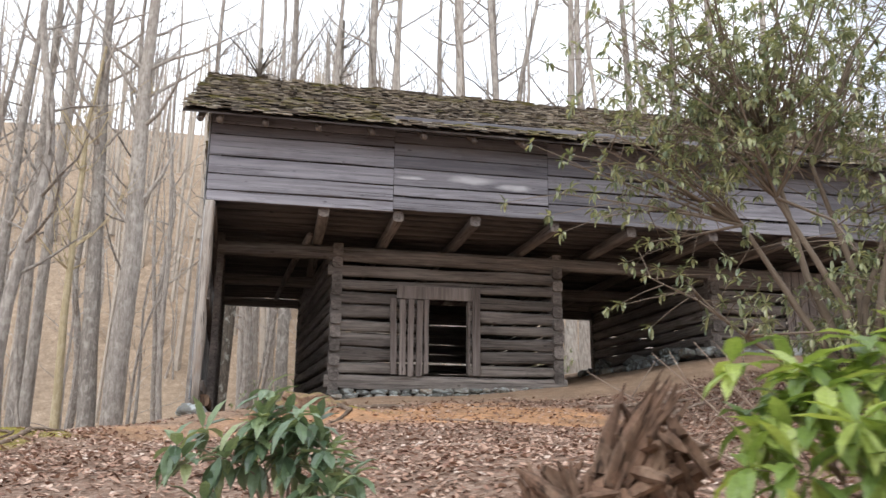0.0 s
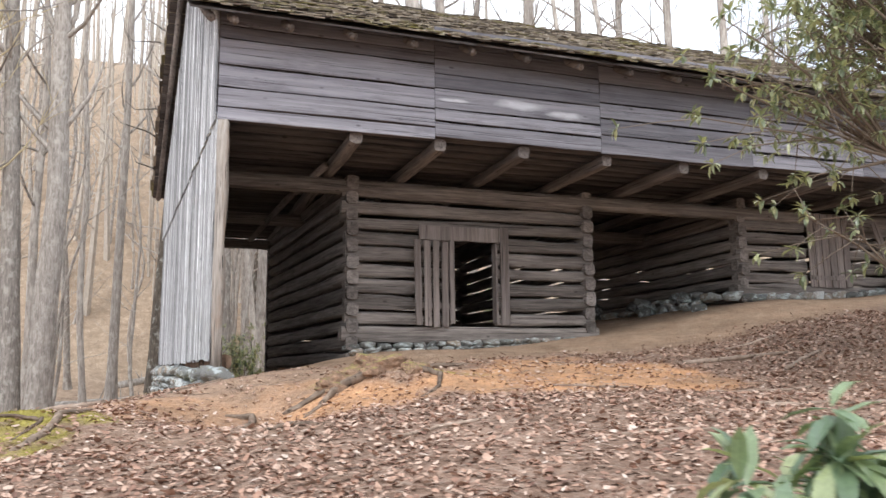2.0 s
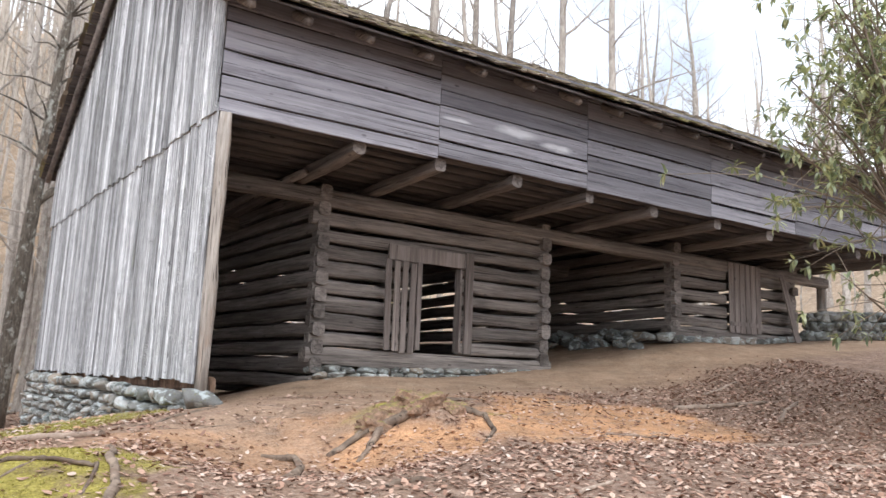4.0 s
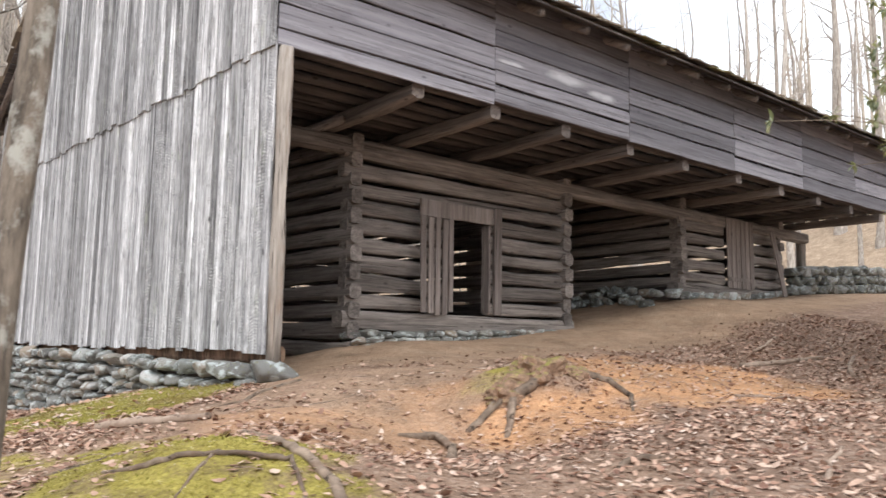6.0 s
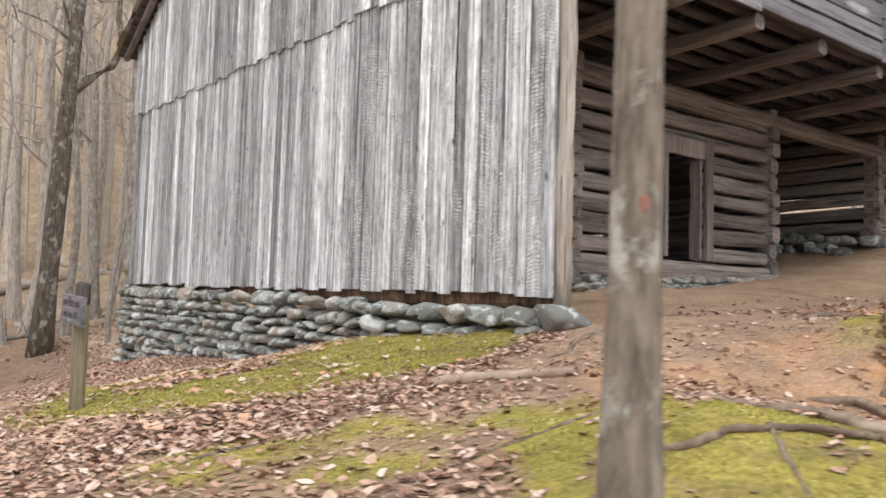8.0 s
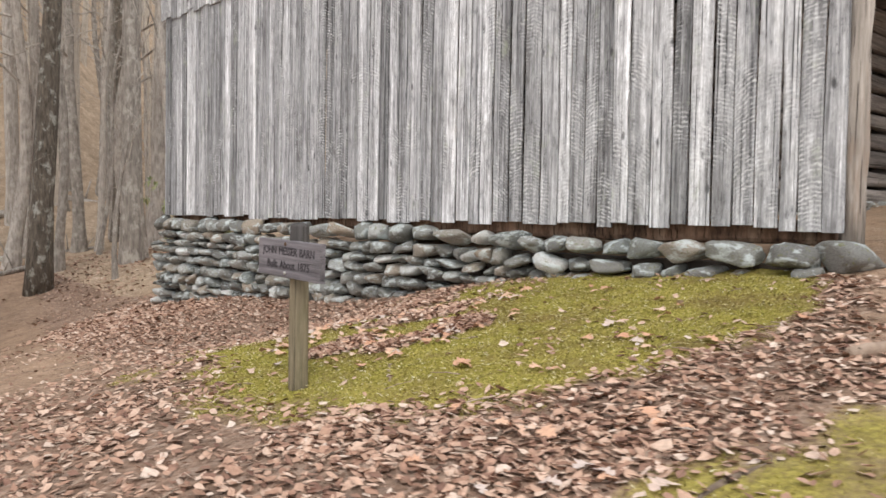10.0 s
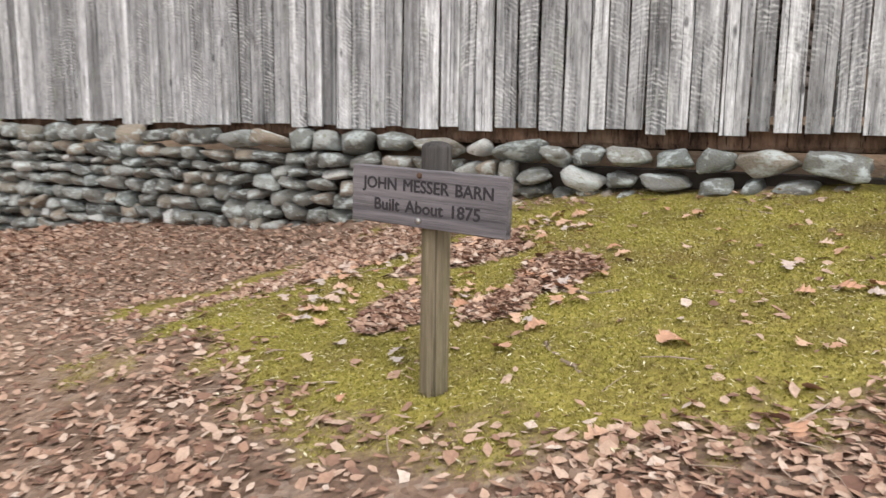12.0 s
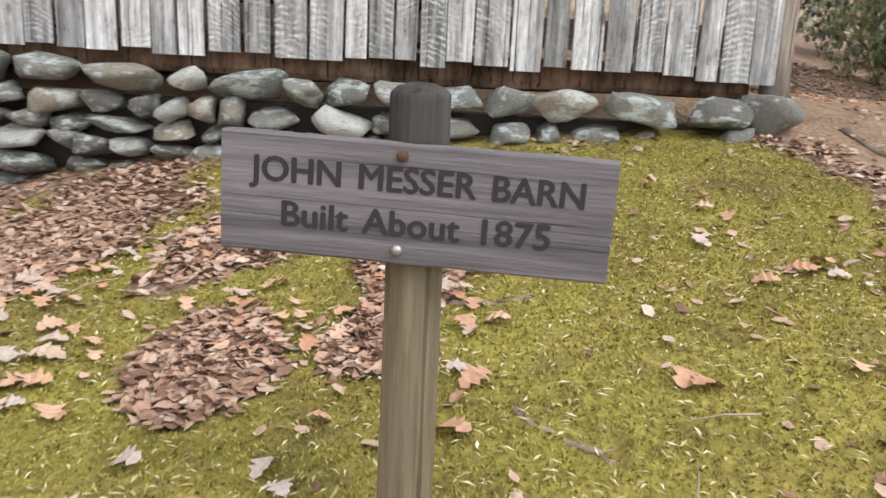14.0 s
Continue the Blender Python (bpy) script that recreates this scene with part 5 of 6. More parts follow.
def build_shrubs():
    rg = random.Random(5)
    # large rhododendron beside the barn
    tips = [(4.38, 8.85, 3.45), (3.45, 9.32, 4.6), (4.5, 8.9, 3.9), (3.9, 9.1, 4.25), (4.0, 9.2, 4.9), (3.6, 9.2, 5.1), (4.2, 9.1, 5.6), (4.9, 8.7, 3.3)]
    while len(tips) < 110:
        a, h, r = rg.uniform(0, 6.28), rg.uniform(-1, 1), rg.uniform(0.55, 1) ** 0.6
        x, y, z = 6.5 + 2.7 * r * math.cos(a) * math.sqrt(1 - 0.4 * h * h), 8.5 + 1.25 * r * math.sin(a), 5.4 + 2.9 * h
        if y > 5.05 + (0.394 if z < 5.2 else 0.47) * (x + 5.03) or (x < 5.3 and z < 4.9):
            continue
        tips.append((x, y, z))
    arm = []
    while len(arm) < 26:
        a, h, r = rg.uniform(0, 6.28), rg.uniform(-1, 1), rg.random() ** 0.5
        x, y, z = 4.9 + 1.6 * r * math.cos(a), 8.55 + 0.7 * r * math.sin(a), 6.1 + 1.2 * h
        if y > 5.05 + 0.47 * (x + 5.03):
            continue
        arm.append((x, y, z))
    tips += arm + [(3.38, 8.94, 4.9), (3.7, 8.9, 5.2), (3.5, 8.9, 5.6)]
    shrub("rhododendron", (7.0, 8.3), tips, 0.135, "large rhododendron with drooping leathery leaves beside the barn", 11, 0.06, fill=8, limbs=8, spread=3.2)
    low = []
    for _ in range(44):
        a, r = rg.uniform(0, 6.28), rg.random() ** 0.5
        low.append((8.3 + 2.0 * r * math.cos(a), 8.4 + 1.2 * r * math.sin(a), rg.uniform(2.3, 4.0)))
    shrub("rhododendron", (8.3, 8.4), low, 0.14, "low dense rhododendron thicket on the leafy bank", 12, 0.04, M_RHODO, fill=12, limbs=8, spread=3.0)
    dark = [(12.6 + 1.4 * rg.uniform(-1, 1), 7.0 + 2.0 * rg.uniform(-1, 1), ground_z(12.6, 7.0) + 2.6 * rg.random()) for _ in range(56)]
    shrub("rhododendron", (12.6, 7.0), dark, 0.15, "dense rhododendron thicket, leaves darkened for shade, on the bank above the trail", 15, 0.04, M_RHODO_SHADE, fill=10, limbs=8, spread=3.0)
    # small plants beside the trail
    tips = [(0.03 + 0.46 * math.cos(a) * r, 4.35 + 0.32 * math.sin(a) * r, 1.2 + 0.36 * (1 - r * r) + rg.uniform(-0.1, 0.08)) for a, r in ((rg.uniform(0, 6.28), rg.random() ** 0.6) for _ in range(13))]
    tips += [(-0.06, 4.35, 1.7)]
    shrub("rhododendron_seedling", (0.05, 4.45), tips, 0.19, "small rhododendron with blue-green leaves beside the trail", 13, 0.014, M_RHODO_BLUE, fill=2, spread=0.8, group="young rhododendrons")
    tips = [(2.06 + 0.46 * math.cos(a) * r, 2.5 + 0.28 * math.sin(a) * r, 1.26 + 0.5 * (1 - r * r) + rg.uniform(-0.1, 0.12)) for a, r in ((rg.uniform(0, 6.28), rg.random() ** 0.6) for _ in range(15))]
    shrub("rhododendron_seedling", (2.1, 2.5), tips, 0.2, "small bright green rhododendron beside a rotten stump", 14, 0.014, M_RHODO_BRIGHT, fill=2, spread=0.8, group="young rhododendrons")
    # evergreens seen behind the barn
    for x, y, h in ((-0.25, 27.2, 2.2), (0.5, 28.6, 1.7), (-8.5, 24, 1.4), (10.5, 31, 2.0)):
        g = ground_z(x, y)
        tips = [(x + rg.gauss(0, 0.6), y + rg.gauss(0, 0.5), g + h * rg.uniform(0.2, 1.0)) for _ in range(26)]
        shrub("evergreen_shrub", (x, y), tips, 0.16, "small evergreen shrub among bare trees", int(x * 10 + 200), 0.02, M_RHODO, fill=4, group="evergreens behind the barn")


build_shrubs()


# ================= roots, stumps and sticks =================
def along_ground(pts, lift, n=5):
    out = []
    for (x0, y0), (x1, y1) in zip(pts, pts[1:]):
        for k in range(n):
            t = k / n
            out.append((x0 + (x1 - x0) * t, y0 + (y1 - y0) * t))
    out.append(pts[-1])
    m = len(out) - 1
    return [(x + 0.02 * noise.noise((i, x, 2)), y + 0.02 * noise.noise((i, y, 7)), ground_z(x, y) + lift * math.sin(math.pi * min(1, max(0.04, i / m))) - 0.012 + 0.02 * noise.noise((i * 0.7, x, y))) for i, (x, y) in enumerate(out)]


def clump_material():
    m, n, l, b = nodes_of("mossy_root_earth")
    geo = n.new("ShaderNodeNewGeometry")
    f = noise_node(n, l, geo.outputs["Position"], 15, (1, 1, 1), 7, 0.75)
    col = ramp(n, l, f, ((0.3, (0.09, 0.055, 0.036)), (0.7, (0.42, 0.27, 0.175))))
    sep = n.new("ShaderNodeSeparateXYZ")
    l.new(geo.outputs["Normal"], sep.inputs[0])
    up = span(n, l, calc(n, l, "ADD", sep.outputs[2], calc(n, l, "MULTIPLY", f, 0.6)), 1.0, 1.3)
    col = mix(n, l, up, col, ramp(n, l, f, ((0.3, (0.10, 0.09, 0.02)), (0.7, (0.30, 0.265, 0.06)))))
    l.new(col, b.inputs["Base Color"])
    b.inputs["Roughness"].default_value = 0.95
    bump(n, l, b, f, 0.9, 0.02)
    return m


M_CLUMP = clump_material()


def build_roots():
    rg = random.Random(8)

    def root(pts, r0, r1, lift, label):
        line = along_ground(pts, lift * 0.25)
        m = len(line) - 1
        rad = [0.5 * (r0 + (r1 - r0) * i / m) * (1 + 0.35 * noise.noise((i, r0, 3))) for i in range(m + 1)]
        o = Vector(line[0])
        ob = new("root", Soup().tube([Vector(p) - o for p in line], rad, 9, 0.55).mesh("root", M_ROOT, True))
        ob.matrix_basis = Matrix.Translation(o)
        tagged(ob, label, "root", "exposed tree roots")
    big = "thick exposed tree root curving over mossy ground"
    thin = "thin exposed root on trodden earth"
    root(((-3.86, 10.69), (-3.74, 10.48), (-3.5, 10.4), (-3.36, 10.31), (-3.16, 10.13), (-3.01, 10.06), (-3.07, 9.87), (-3.17, 9.6)), 0.042, 0.032, 0.12, big)
    root(((-2.73, 11.28), (-2.78, 10.75), (-2.9, 10.3), (-2.89, 10.05), (-2.94, 9.7), (-3.1, 9.3)), 0.055, 0.07, 0.1, big)
    root(((-3.3, 10.4), (-3.5, 10.2), (-3.75, 9.95)), 0.03, 0.02, 0.05, big)
    root(((0.42, 11.3), (0.22, 11.16), (-0.03, 11.09), (-0.4, 11.13), (-0.8, 11.05)), 0.13, 0.06, 0.2, big)
    root(((0.05, 11.25), (-0.14, 11.14), (-0.34, 10.98), (-0.62, 10.74)), 0.10, 0.05, 0.16, big)
    root(((0.5, 11.3), (0.7, 11.13), (0.95, 10.93), (0.8, 10.55), (0.5, 10.3)), 0.09, 0.03, 0.15, thin)
    root(((1.1, 12.6), (1.5, 12.75), (2.2, 12.75)), 0.09, 0.05, 0.1, thin)
    root(((-1.2, 9.15), (-0.95, 9.2), (-0.7, 9.1)), 0.06, 0.03, 0.1, thin)
    for nm, cx, cy, sx, sy, sz, sd in (("root_clump", 0.36, 11.3, 0.42, 0.2, 0.2, 2.0), ("root_clump", -0.12, 11.22, 0.32, 0.15, 0.16, 6.0), ("root_clump", 0.72, 11.2, 0.24, 0.16, 0.13, 9.0)):
        bm = bmesh.new()
        bmesh.ops.create_icosphere(bm, subdivisions=4, radius=1)
        for v in bm.verts:
            p = v.co.copy()
            k = 1 + 0.45 * noise.noise(p * 1.6 + Vector((sd, 0, 0))) + 0.25 * abs(noise.noise(p * 4.5 + Vector((0, sd, 0)))) + 0.1 * noise.noise(p * 10)
            v.co = Vector((p.x * k * sx, p.y * k * sy, p.z * k * sz))
        me = bpy.data.meshes.new(nm)
        bm.to_mesh(me)
        bm.free()
        me.materials.append(M_CLUMP)
        ob = new(nm, me)
        ob.matrix_basis = pose(cx, cy, ground_z(cx, cy) - 0.07, 0, 0, 10)
        tagged(ob, "dark torn clump of roots and earth with moss on top", "root clump", "root clumps")
    root(((-1.38, 11.25), (-1.12, 11.08), (-1.15, 10.82), (-1.5, 10.45)), 0.05, 0.08, 0.2, thin)
    root(((-1.3, 13.05), (-1.75, 13.0), (-2.05, 12.8), (-2.5, 12.75)), 0.06, 0.025, 0.04, thin)
    root(((-1.1, 12.9), (-0.6, 12.6), (0.2, 12.5), (0.9, 12.3)), 0.03, 0.015, 0.02, thin)
    root(((-2.3, 12.2), (-1.6, 12.1), (-1.0, 12.25), (-0.3, 12.0)), 0.025, 0.012, 0.02, thin)
    root(((-4.8, 11.2), (-4.2, 11.35), (-3.5, 11.2), (-2.8, 11.3)), 0.035, 0.02, 0.03, thin)
    root(((-5.6, 12.4), (-5.0, 12.55), (-4.6, 12.5), (-4.2, 12.7)), 0.035, 0.015, 0.03, thin)
    root(((1.0, 12.6), (1.6, 12.9), (2.2, 12.8)), 0.03, 0.012, 0.02, thin)
    root(((0.6, 9.4), (1.2, 9.55), (1.9, 9.3), (2.6, 9.45)), 0.025, 0.012, 0.03, thin)
    root(((-2.6, 8.4), (-2.0, 8.6), (-1.4, 8.4), (-0.9, 8.6)), 0.025, 0.015, 0.03, thin)
    root(((2.9, 12.6), (3.6, 12.3), (4.3, 12.5)), 0.04, 0.02, 0.04, thin)
    # short fallen log and sticks
    sticks = (((-3.33, 12.73), (-2.65, 12.1), 0.045), ((-3.83, 15.29), (-3.78, 14.98), 0.014), ((-4.48, 15.03), (-4.66, 14.77), 0.012), ((3.9, 9.9), (5.0, 9.6), 0.03), ((4.4, 8.0), (3.3, 8.5), 0.025),
              ((1.2, 7.6), (2.3, 7.2), 0.022), ((-0.4, 8.2), (0.5, 8.5), 0.02), ((4.9, 11.8), (6.3, 11.3), 0.04), ((6.0, 12.2), (7.2, 12.5), 0.03), ((-5.5, 13.2), (-5.0, 13.5), 0.012),
              ((2.0, 10.2), (2.9, 9.9), 0.02), ((5.6, 10.6), (6.6, 11.0), 0.035), ((-6.0, 11.0), (-5.3, 10.7), 0.012), ((-2.2, 14.6), (-2.1, 14.9), 0.008))
    for (x0, y0), (x1, y1), r in sticks:
        line = [Vector(p) for p in along_ground(((x0, y0), ((x0 + x1) / 2 + rg.uniform(-0.04, 0.04), (y0 + y1) / 2 + rg.uniform(-0.04, 0.04)), (x1, y1)), 0.0)]
        o = line[0].copy()
        pts = [p - o + Vector((0, 0, r * 0.8)) for p in line]
        ob = new("fallen_stick", Soup().tube(pts, [r * (1 - 0.3 * i / len(pts)) for i in range(len(pts))], 7, 0.2).mesh("fallen_stick", M_STICK, True))
        ob.matrix_basis = Matrix.Translation(o)
        tagged(ob, "dry bare stick lying on the ground", "stick", "fallen sticks")
    # brush of pale broken branches before the rhododendron
    for k in range(5):
        x, y = 3.55 + 0.22 * k, 5.85 + 0.2 * rg.random()
        g = ground_z(x, y)
        p0 = Vector((x, y, g))
        d = Vector((-0.85 + 0.12 * k, 0.05, rg.uniform(0.3, 0.75))).normalized()
        pts = [Vector((0, 0, 0)), d * 0.5 + Vector((0, 0, 0.03)), d * 0.95, d * 1.4 + Vector((0, 0, -0.06))]
        s = Soup().tube(pts, [0.012, 0.01, 0.007, 0.003], 6)
        for i in (1, 2):
            q = pts[i] + Vector((rg.uniform(-0.3, 0.3), rg.uniform(-0.2, 0.2), 0.3))
            s.tube([pts[i], q], [0.009, 0.003], 4)
        ob = new("broken_branch", s.mesh("broken_branch", M_STICK, True))
        ob.matrix_basis = Matrix.Translation(p0)
        tagged(ob, "pale broken branch leaning from the leafy bank", "branch", "broken branches")
    # torn rotten stump by the trail
    x, y = 1.4, 3.1
    g = ground_z(x, y)
    stump = thing("rotten_stump", (x, y, g), "torn rotten stump of reddish brown crumbling wood", "stump")
    for nm, count, cx, cz, rx, rz, top in (("core", 80, x + 0.12, 1.28, 0.14, 0.26, 1.68), ("torn_root", 110, x - 0.16, 1.12, 0.24, 0.2, 1.4)):
        s = Soup()
        for k in range(count):
            a, r = rg.uniform(0, 6.28), rg.random() ** 0.5
            c = Vector((cx + rx * r * math.cos(a), y + 0.15 * r * math.sin(a), cz + rz * rg.uniform(-1, 0.9)))
            d = Vector((rg.gauss(0.1, 0.6), rg.gauss(0, 0.5), rg.gauss(0.5, 0.6))).normalized()
            ln, w = rg.uniform(0.06, 0.19), rg.uniform(0.015, 0.04)
            s.tube([c - d * ln, c - d * ln * 0.3, c + d * ln * 0.4, c + d * ln], [w * 0.5, w, w * 0.8, 0.006], 7, 1.1, True, k * 1.7)
        s.tube([(cx, y, g - 0.2), (cx, y, (g + cz) / 2), (cx, y, cz)], [0.15, 0.13, 0.1], 9, 0.6)
        if nm == "core":
            for k in range(34):
                o = Vector((rg.gauss(0, 0.045), rg.gauss(0, 0.04), rg.gauss(0, 0.06)))
                c = rg.uniform(0.55, 1.0)
                base = Vector((x - 0.08, y, 1.25)) + o
                tilt = Vector((0.27 + rg.gauss(0, 0.06), rg.gauss(0, 0.04), 0.44)) * c
                s.tube([base, base + tilt * 0.35 + o * 0.3, base + tilt * 0.7 + o * 0.2, base + tilt], [0.028, 0.024, 0.015, 0.004], 6, 0.9, True, k * 2.3)
        part(nm, s.mesh(nm, M_ROTTEN), stump)


build_roots()


# ================= low wall beyond the barn =================
def build_low_wall():
    a, b = (14.35, 15.78), (19.2, 14.7)
    dark = []
    for me in STONES[:6]:
        dark.append(me.copy())
        dark[-1].materials[0] = M_STONE_SHADED
    wall = new("low_stone_wall", None)
    wall.matrix_basis = pose(a[0], a[1], ground_z(*a))
    tagged(wall, "low mossy dry stone wall, darkened for shade, at the edge of the grass", "wall")
    for row in range(3):
        for k in range(19):
            t = (k + 0.5 * (row % 2)) / 19
            x, y = a[0] + (b[0] - a[0]) * t, a[1] + (b[1] - a[1]) * t
            stone_at(wall, x, y, ground_z(x, y) + 0.12 + 0.24 * row, 0.42, 0.27, 0.4, "x", 10).data = dark[(k + 2 * row) % 6]


build_low_wall()


# ================= leaves and moss =================
def build_litter():
    rg = random.Random(3)
    v, f = [], []
    n = 0
    tries = 0
    holes = ((-4.2, 16.0, 0.28), (-4.1, 15.5, 0.2), (-3.5, 15.45, 0.25), (-3.1, 16.3, 0.4), (-2.6, 17.3, 0.7), (-3.4, 17.4, 0.5))
    while n < 126000 and tries < 420000:
        tries += 1
        if n % 9 == 0:
            cx, cy, cr = holes[rg.randrange(len(holes))]
            x, y = rg.gauss(cx, cr * 0.6), rg.gauss(cy, cr * 0.45)
        elif rg.random() < 0.45:
            x, y = rg.uniform(-8.5, -1.6), 11 + 16 * rg.random() ** 1.3
            if rg.random() < 0.2:
                x, y = rg.uniform(-7.5, 2.5), 20 + 18 * rg.random()
        else:
            x, y = rg.uniform(-8, 10), 2.0 + 12.5 * rg.random() ** 0.9
        if XG - 0.8 < x and YF + 0.3 < y < YR + 1.5 and x > gable_x(y) - 0.1:
            continue
        mo, cl, di = moss_at(x, y), clay_at(x, y), dirt_at(x, y)
        dens = (1 - 0.97 * min(1, mo * 1.3)) * (1 - 0.72 * min(1, 1.1 * cl)) * (1 - (0.82 if y < 12.6 else 0.95) * min(1, 1.25 * di)) * (0.45 + 0.75 * max(0, noise.noise((x * 0.9, y * 0.9, 4)) + 0.4))
        if rg.random() > dens:
            continue
        s = rg.uniform(0.018, 0.038) * (1.3 if rg.random() < 0.12 else 1) * (1.6 if y > 22 else 1)
        a = rg.uniform(0, 6.283)
        ca, sa = math.cos(a), math.sin(a)
        z = ground_z(x, y) + rg.uniform(0.003, 0.022)
        tx, ty = rg.gauss(0, 0.28), rg.gauss(0, 0.28)
        curl = rg.uniform(-0.35, 0.5)
        wd = rg.uniform(0.4, 0.8)
        o = len(v)
        for lx, ly, lz in ((-1, 0, 0.3 * curl), (-0.25, wd, curl * 0.6), (0.45, wd * 0.8, curl * 0.5), (1.05, 0, 0.4 * curl), (0.45, -wd * 0.8, curl * 0.6), (-0.25, -wd, curl * 0.5), (0.1, 0, 0)):
            k = rg.uniform(0.6, 1.2)
            px, py = (lx * ca - ly * sa) * k, (lx * sa + ly * ca) * k
            v.append((x + px * s, y + py * s, z + s * (lz + tx * px + ty * py)))
        f.extend(((o, o + 5, o + 6), (o + 5, o + 4, o + 6), (o + 4, o + 3, o + 6), (o + 3, o + 2, o + 6), (o + 2, o + 1, o + 6), (o + 1, o, o + 6)))
        n += 1
    tagged(new("leaf_litter", mesh_of("leaf_litter", v, f, M_LITTER)), "dry pinkish brown fallen leaves covering the ground", "leaves", kind="stuff")


def build_moss():
    rg = random.Random(4)
    v, f = [], []
    sv, sf = [], []
    n = tries = 0
    while n < 85000 and tries < 230000:
        tries += 1
        if rg.random() < 0.86:
            x, y = rg.uniform(-5.9, -1.6), rg.uniform(12.9, 17.8)
        else:
            x, y = rg.uniform(-5.4, -1.8), rg.uniform(9.0, 12.9)
        mo = moss_at(x, y)
        if mo < 0.3 or rg.random() > mo:
            continue
        z = ground_z(x, y) - 0.003
        if rg.random() < 0.06:
            s, a = rg.uniform(0.008, 0.022), rg.uniform(0, 6.283)
            dx, dy = math.cos(a) * s, math.sin(a) * s
            w = rg.uniform(0.12, 0.3)
            o = len(sv)
            zz = z + rg.uniform(0.012, 0.028)
            sv.extend(((x - dx, y - dy, zz), (x + dy * w, y - dx * w, zz + 0.004), (x + dx, y + dy, zz + rg.uniform(-0.006, 0.01)), (x - dy * w, y + dx * w, zz + 0.004)))
            sf.append((o, o + 1, o + 2, o + 3))
            continue
        h, w, a = rg.uniform(0.005, 0.017), rg.uniform(0.003, 0.008), rg.uniform(0, 6.283)
        o = len(v)
        dx, dy = math.cos(a) * w, math.sin(a) * w
        lx, ly = rg.gauss(0, 0.5) * h, rg.gauss(0, 0.5) * h
        v.extend(((x - dx, y - dy, z), (x + dx, y + dy, z), (x + lx + 0.3 * dx, y + ly + 0.3 * dy, z + h), (x + lx - dy * 0.6, y + ly + dx * 0.6, z + h * 0.7)))
        f.extend(((o, o + 1, o + 2), (o, o + 2, o + 3)))
        n += 1
    tagged(new("moss", mesh_of("moss", v, f, M_TUFT)), "yellow-green moss and short grass", "moss", kind="stuff")
    tagged(new("straw_bits", mesh_of("straw_bits", sv, sf, M_STRAW)), "pale straw bits scattered on the moss", "straw", kind="stuff")


def oak_leaf_mesh(seed):
    """A lobed dry leaf, cupped, about ten centimetres long."""
    rg = random.Random(seed)
    s = Soup()
    prof = ((0.0, 0.1), (0.15, 0.28), (0.25, 0.16), (0.42, 0.42), (0.52, 0.22), (0.68, 0.38), (0.78, 0.17), (0.9, 0.2), (1.0, 0.02))
    for t, w in prof:
        cup = 0.14 * math.sin(t * 3.1) * rg.uniform(0.6, 1.4)
        s.v.extend(((t - 0.5, w * rg.uniform(0.8, 1.2), 0.25 * w * rg.uniform(0.2, 1.2) + cup), (t - 0.5, 0, cup), (t - 0.5, -w * rg.uniform(0.8, 1.2), 0.25 * w * rg.uniform(0.2, 1.2) + cup)))
    for i in range(len(prof) - 1):
        for k in (0, 1):
            s.f.append((i * 3 + k, i * 3 + k + 1, i * 3 + k + 4, i * 3 + k + 3))
    return s.mesh("oak_leaf", M_OAK)


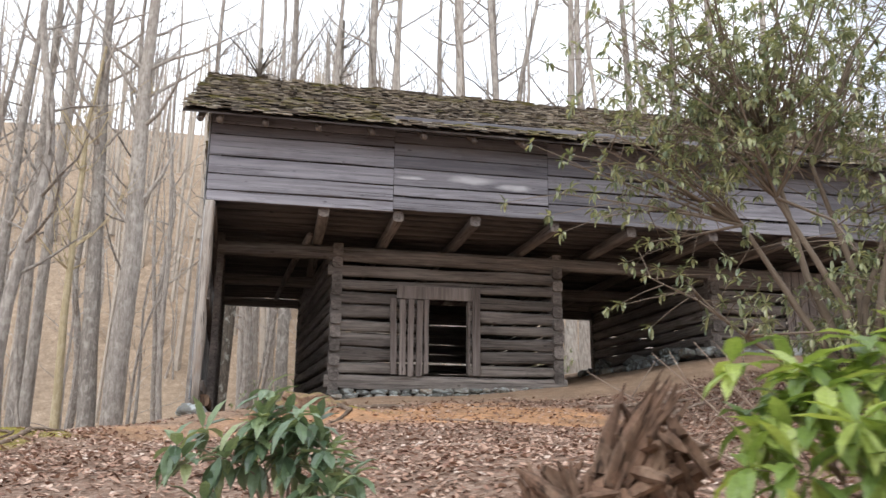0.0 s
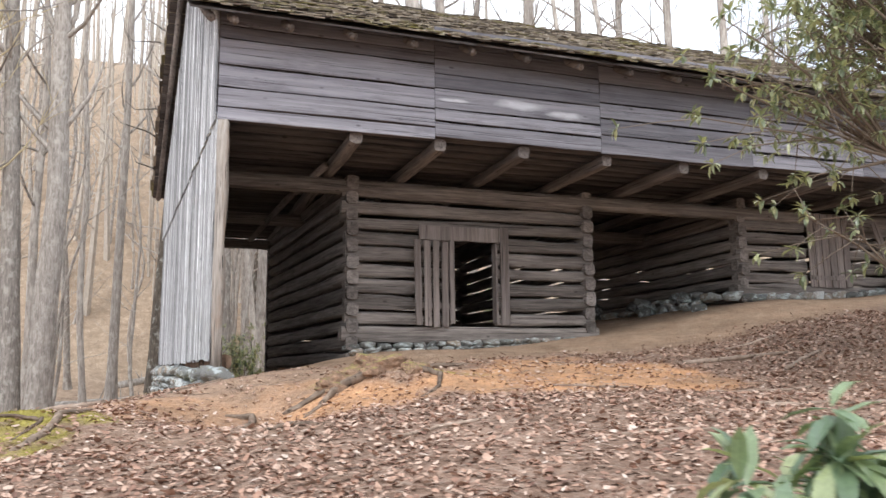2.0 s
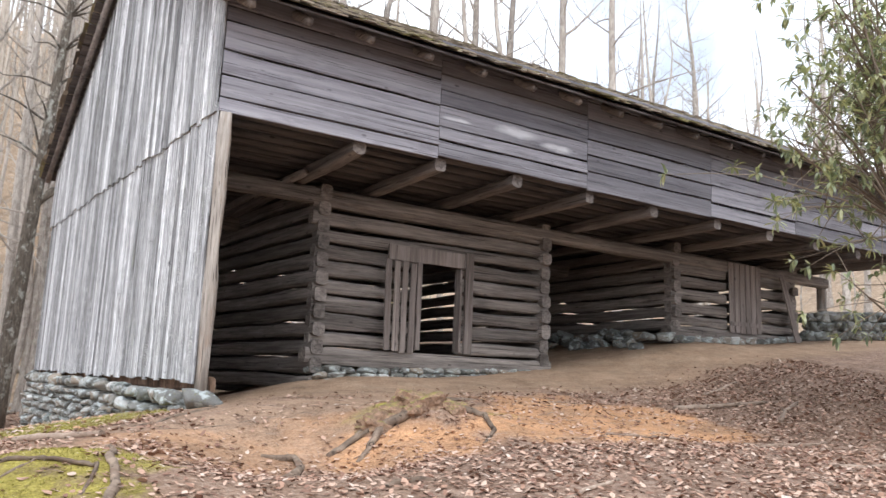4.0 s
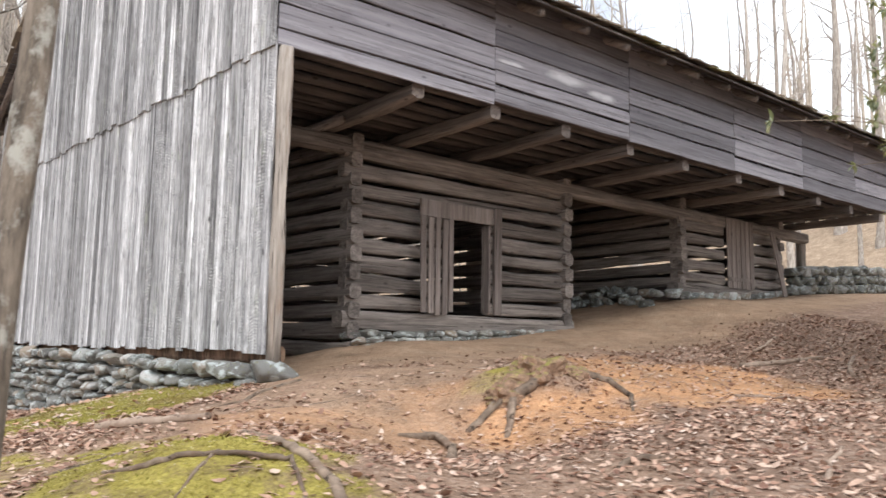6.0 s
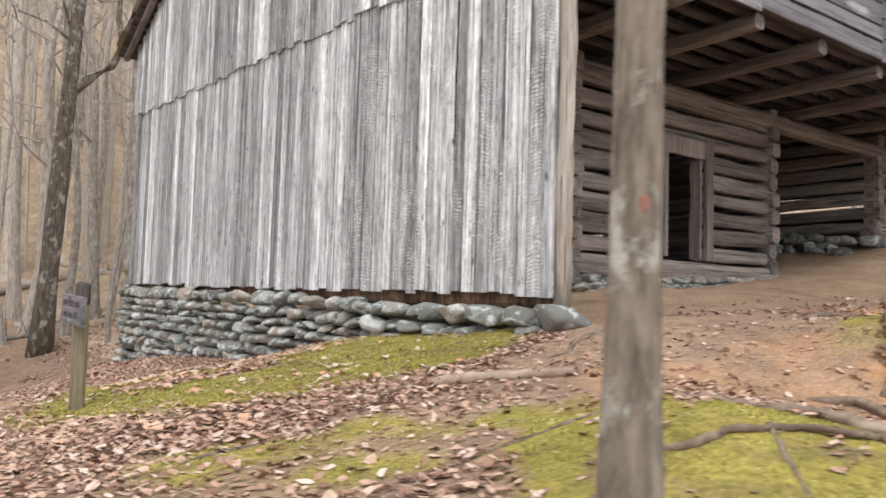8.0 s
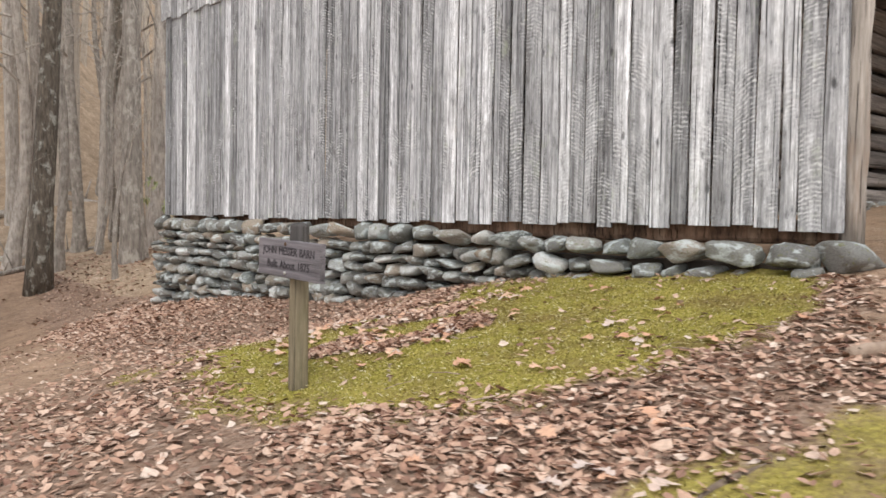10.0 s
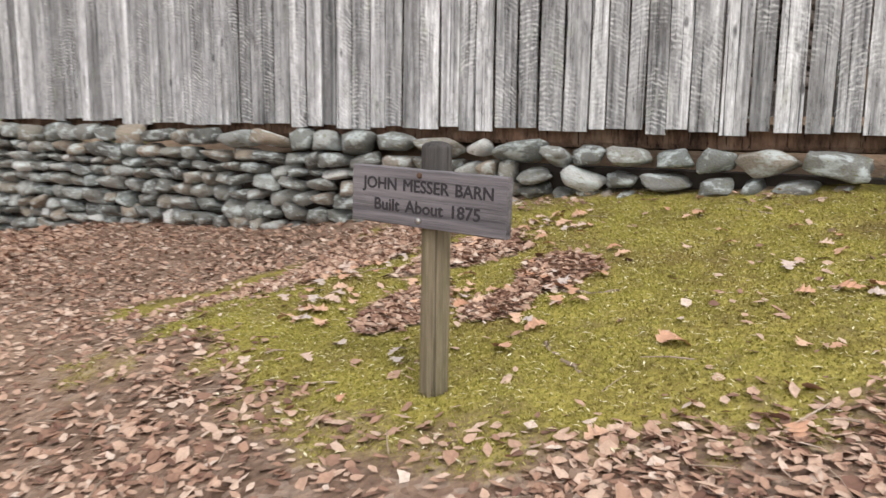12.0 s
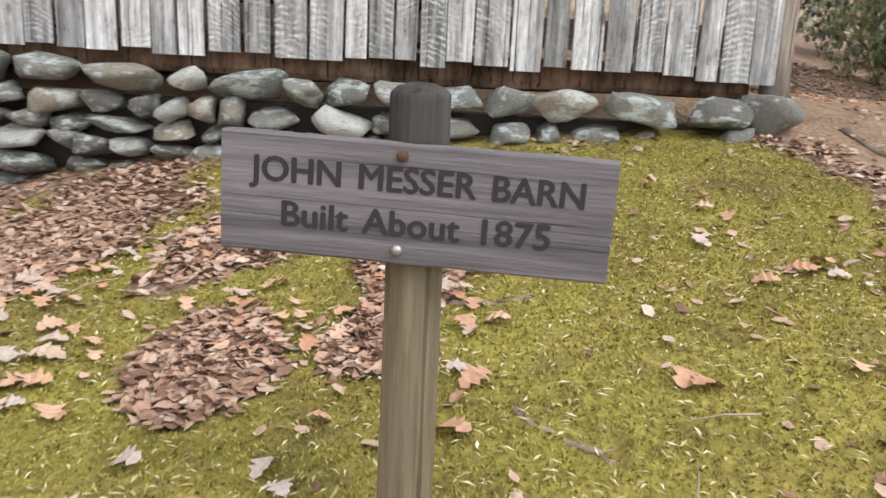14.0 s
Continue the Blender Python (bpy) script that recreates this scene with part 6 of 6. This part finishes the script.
def build_single_leaves():
    rg = random.Random(6)
    meshes = [oak_leaf_mesh(i) for i in range(5)]
    spots = [(-3.49, 13.91), (-3.55, 13.85), (-3.52, 13.98), (-3.42, 13.87), (-3.62, 13.78), (-4.22, 14.03), (-4.34, 14.49), (-4.3, 14.55), (-4.75, 15.65), (-4.72, 16.03), (-4.1, 15.6), (-4.15, 15.7), (-4.2, 15.55), (-4.05, 15.75),
             (-4.3, 15.2), (-4.35, 15.15), (-4.28, 15.3), (-2.9, 14.1), (-2.8, 14.2), (-3.0, 14.9), (-3.2, 15.2), (-3.1, 15.3)]
    spots += [(rg.uniform(-5.2, -2.0), rg.uniform(13.2, 16.8)) for _ in range(34)] + [(rg.uniform(-5.6, -4.2), rg.uniform(12.6, 13.6)) for _ in range(22)]
    for c, (cx, cy) in enumerate(((-4.0, 15.9), (-3.9, 15.35), (-3.2, 16.4), (-2.6, 16.0), (-4.4, 16.6), (-3.6, 16.9))):
        spots += [(rg.gauss(cx, 0.17), rg.gauss(cy, 0.15)) for _ in range(20)]
    for x, y in spots:
        ob = new("fallen_leaf", meshes[rg.randrange(5)])
        sz = rg.uniform(0.06, 0.115)
        ob.matrix_basis = pose(x, y, ground_z(x, y) + 0.018, rg.uniform(-18, 18), rg.uniform(-18, 18), rg.uniform(0, 360)) @ Matrix.Diagonal((sz, sz, sz, 1))
        tagged(ob, "single dry tan oak leaf lying on moss", "leaf", "single leaves on the moss")


def build_twigs():
    rg = random.Random(9)
    s = Soup()
    n = 0
    while n < 1500:
        x, y = (rg.uniform(-7.5, 8), 2.5 + 10.5 * rg.random()) if rg.random() < 0.75 else (rg.uniform(-7, -1.8), rg.uniform(13, 20))
        if moss_at(x, y) > 0.5 and rg.random() < 0.8:
            continue
        a, ln, r = rg.uniform(0, 6.283), rg.uniform(0.05, 0.22), rg.uniform(0.0015, 0.005)
        p = Vector((x, y, ground_z(x, y) + 0.022))
        q = p + Vector((math.cos(a) * ln, math.sin(a) * ln, 0))
        q.z = ground_z(q.x, q.y) + 0.024
        m = p.lerp(q, 0.5) + Vector((rg.uniform(-0.01, 0.01), rg.uniform(-0.01, 0.01), 0.006))
        s.tube([p, m, q], [r, r * 0.9, r * 0.5], 4, caps=False)
        n += 1
    tagged(new("twig_litter", s.mesh("twig_litter", M_STICK)), "thin dry twigs scattered over the leaves", "twigs", kind="stuff")


build_litter()
build_twigs()
build_moss()
build_single_leaves()
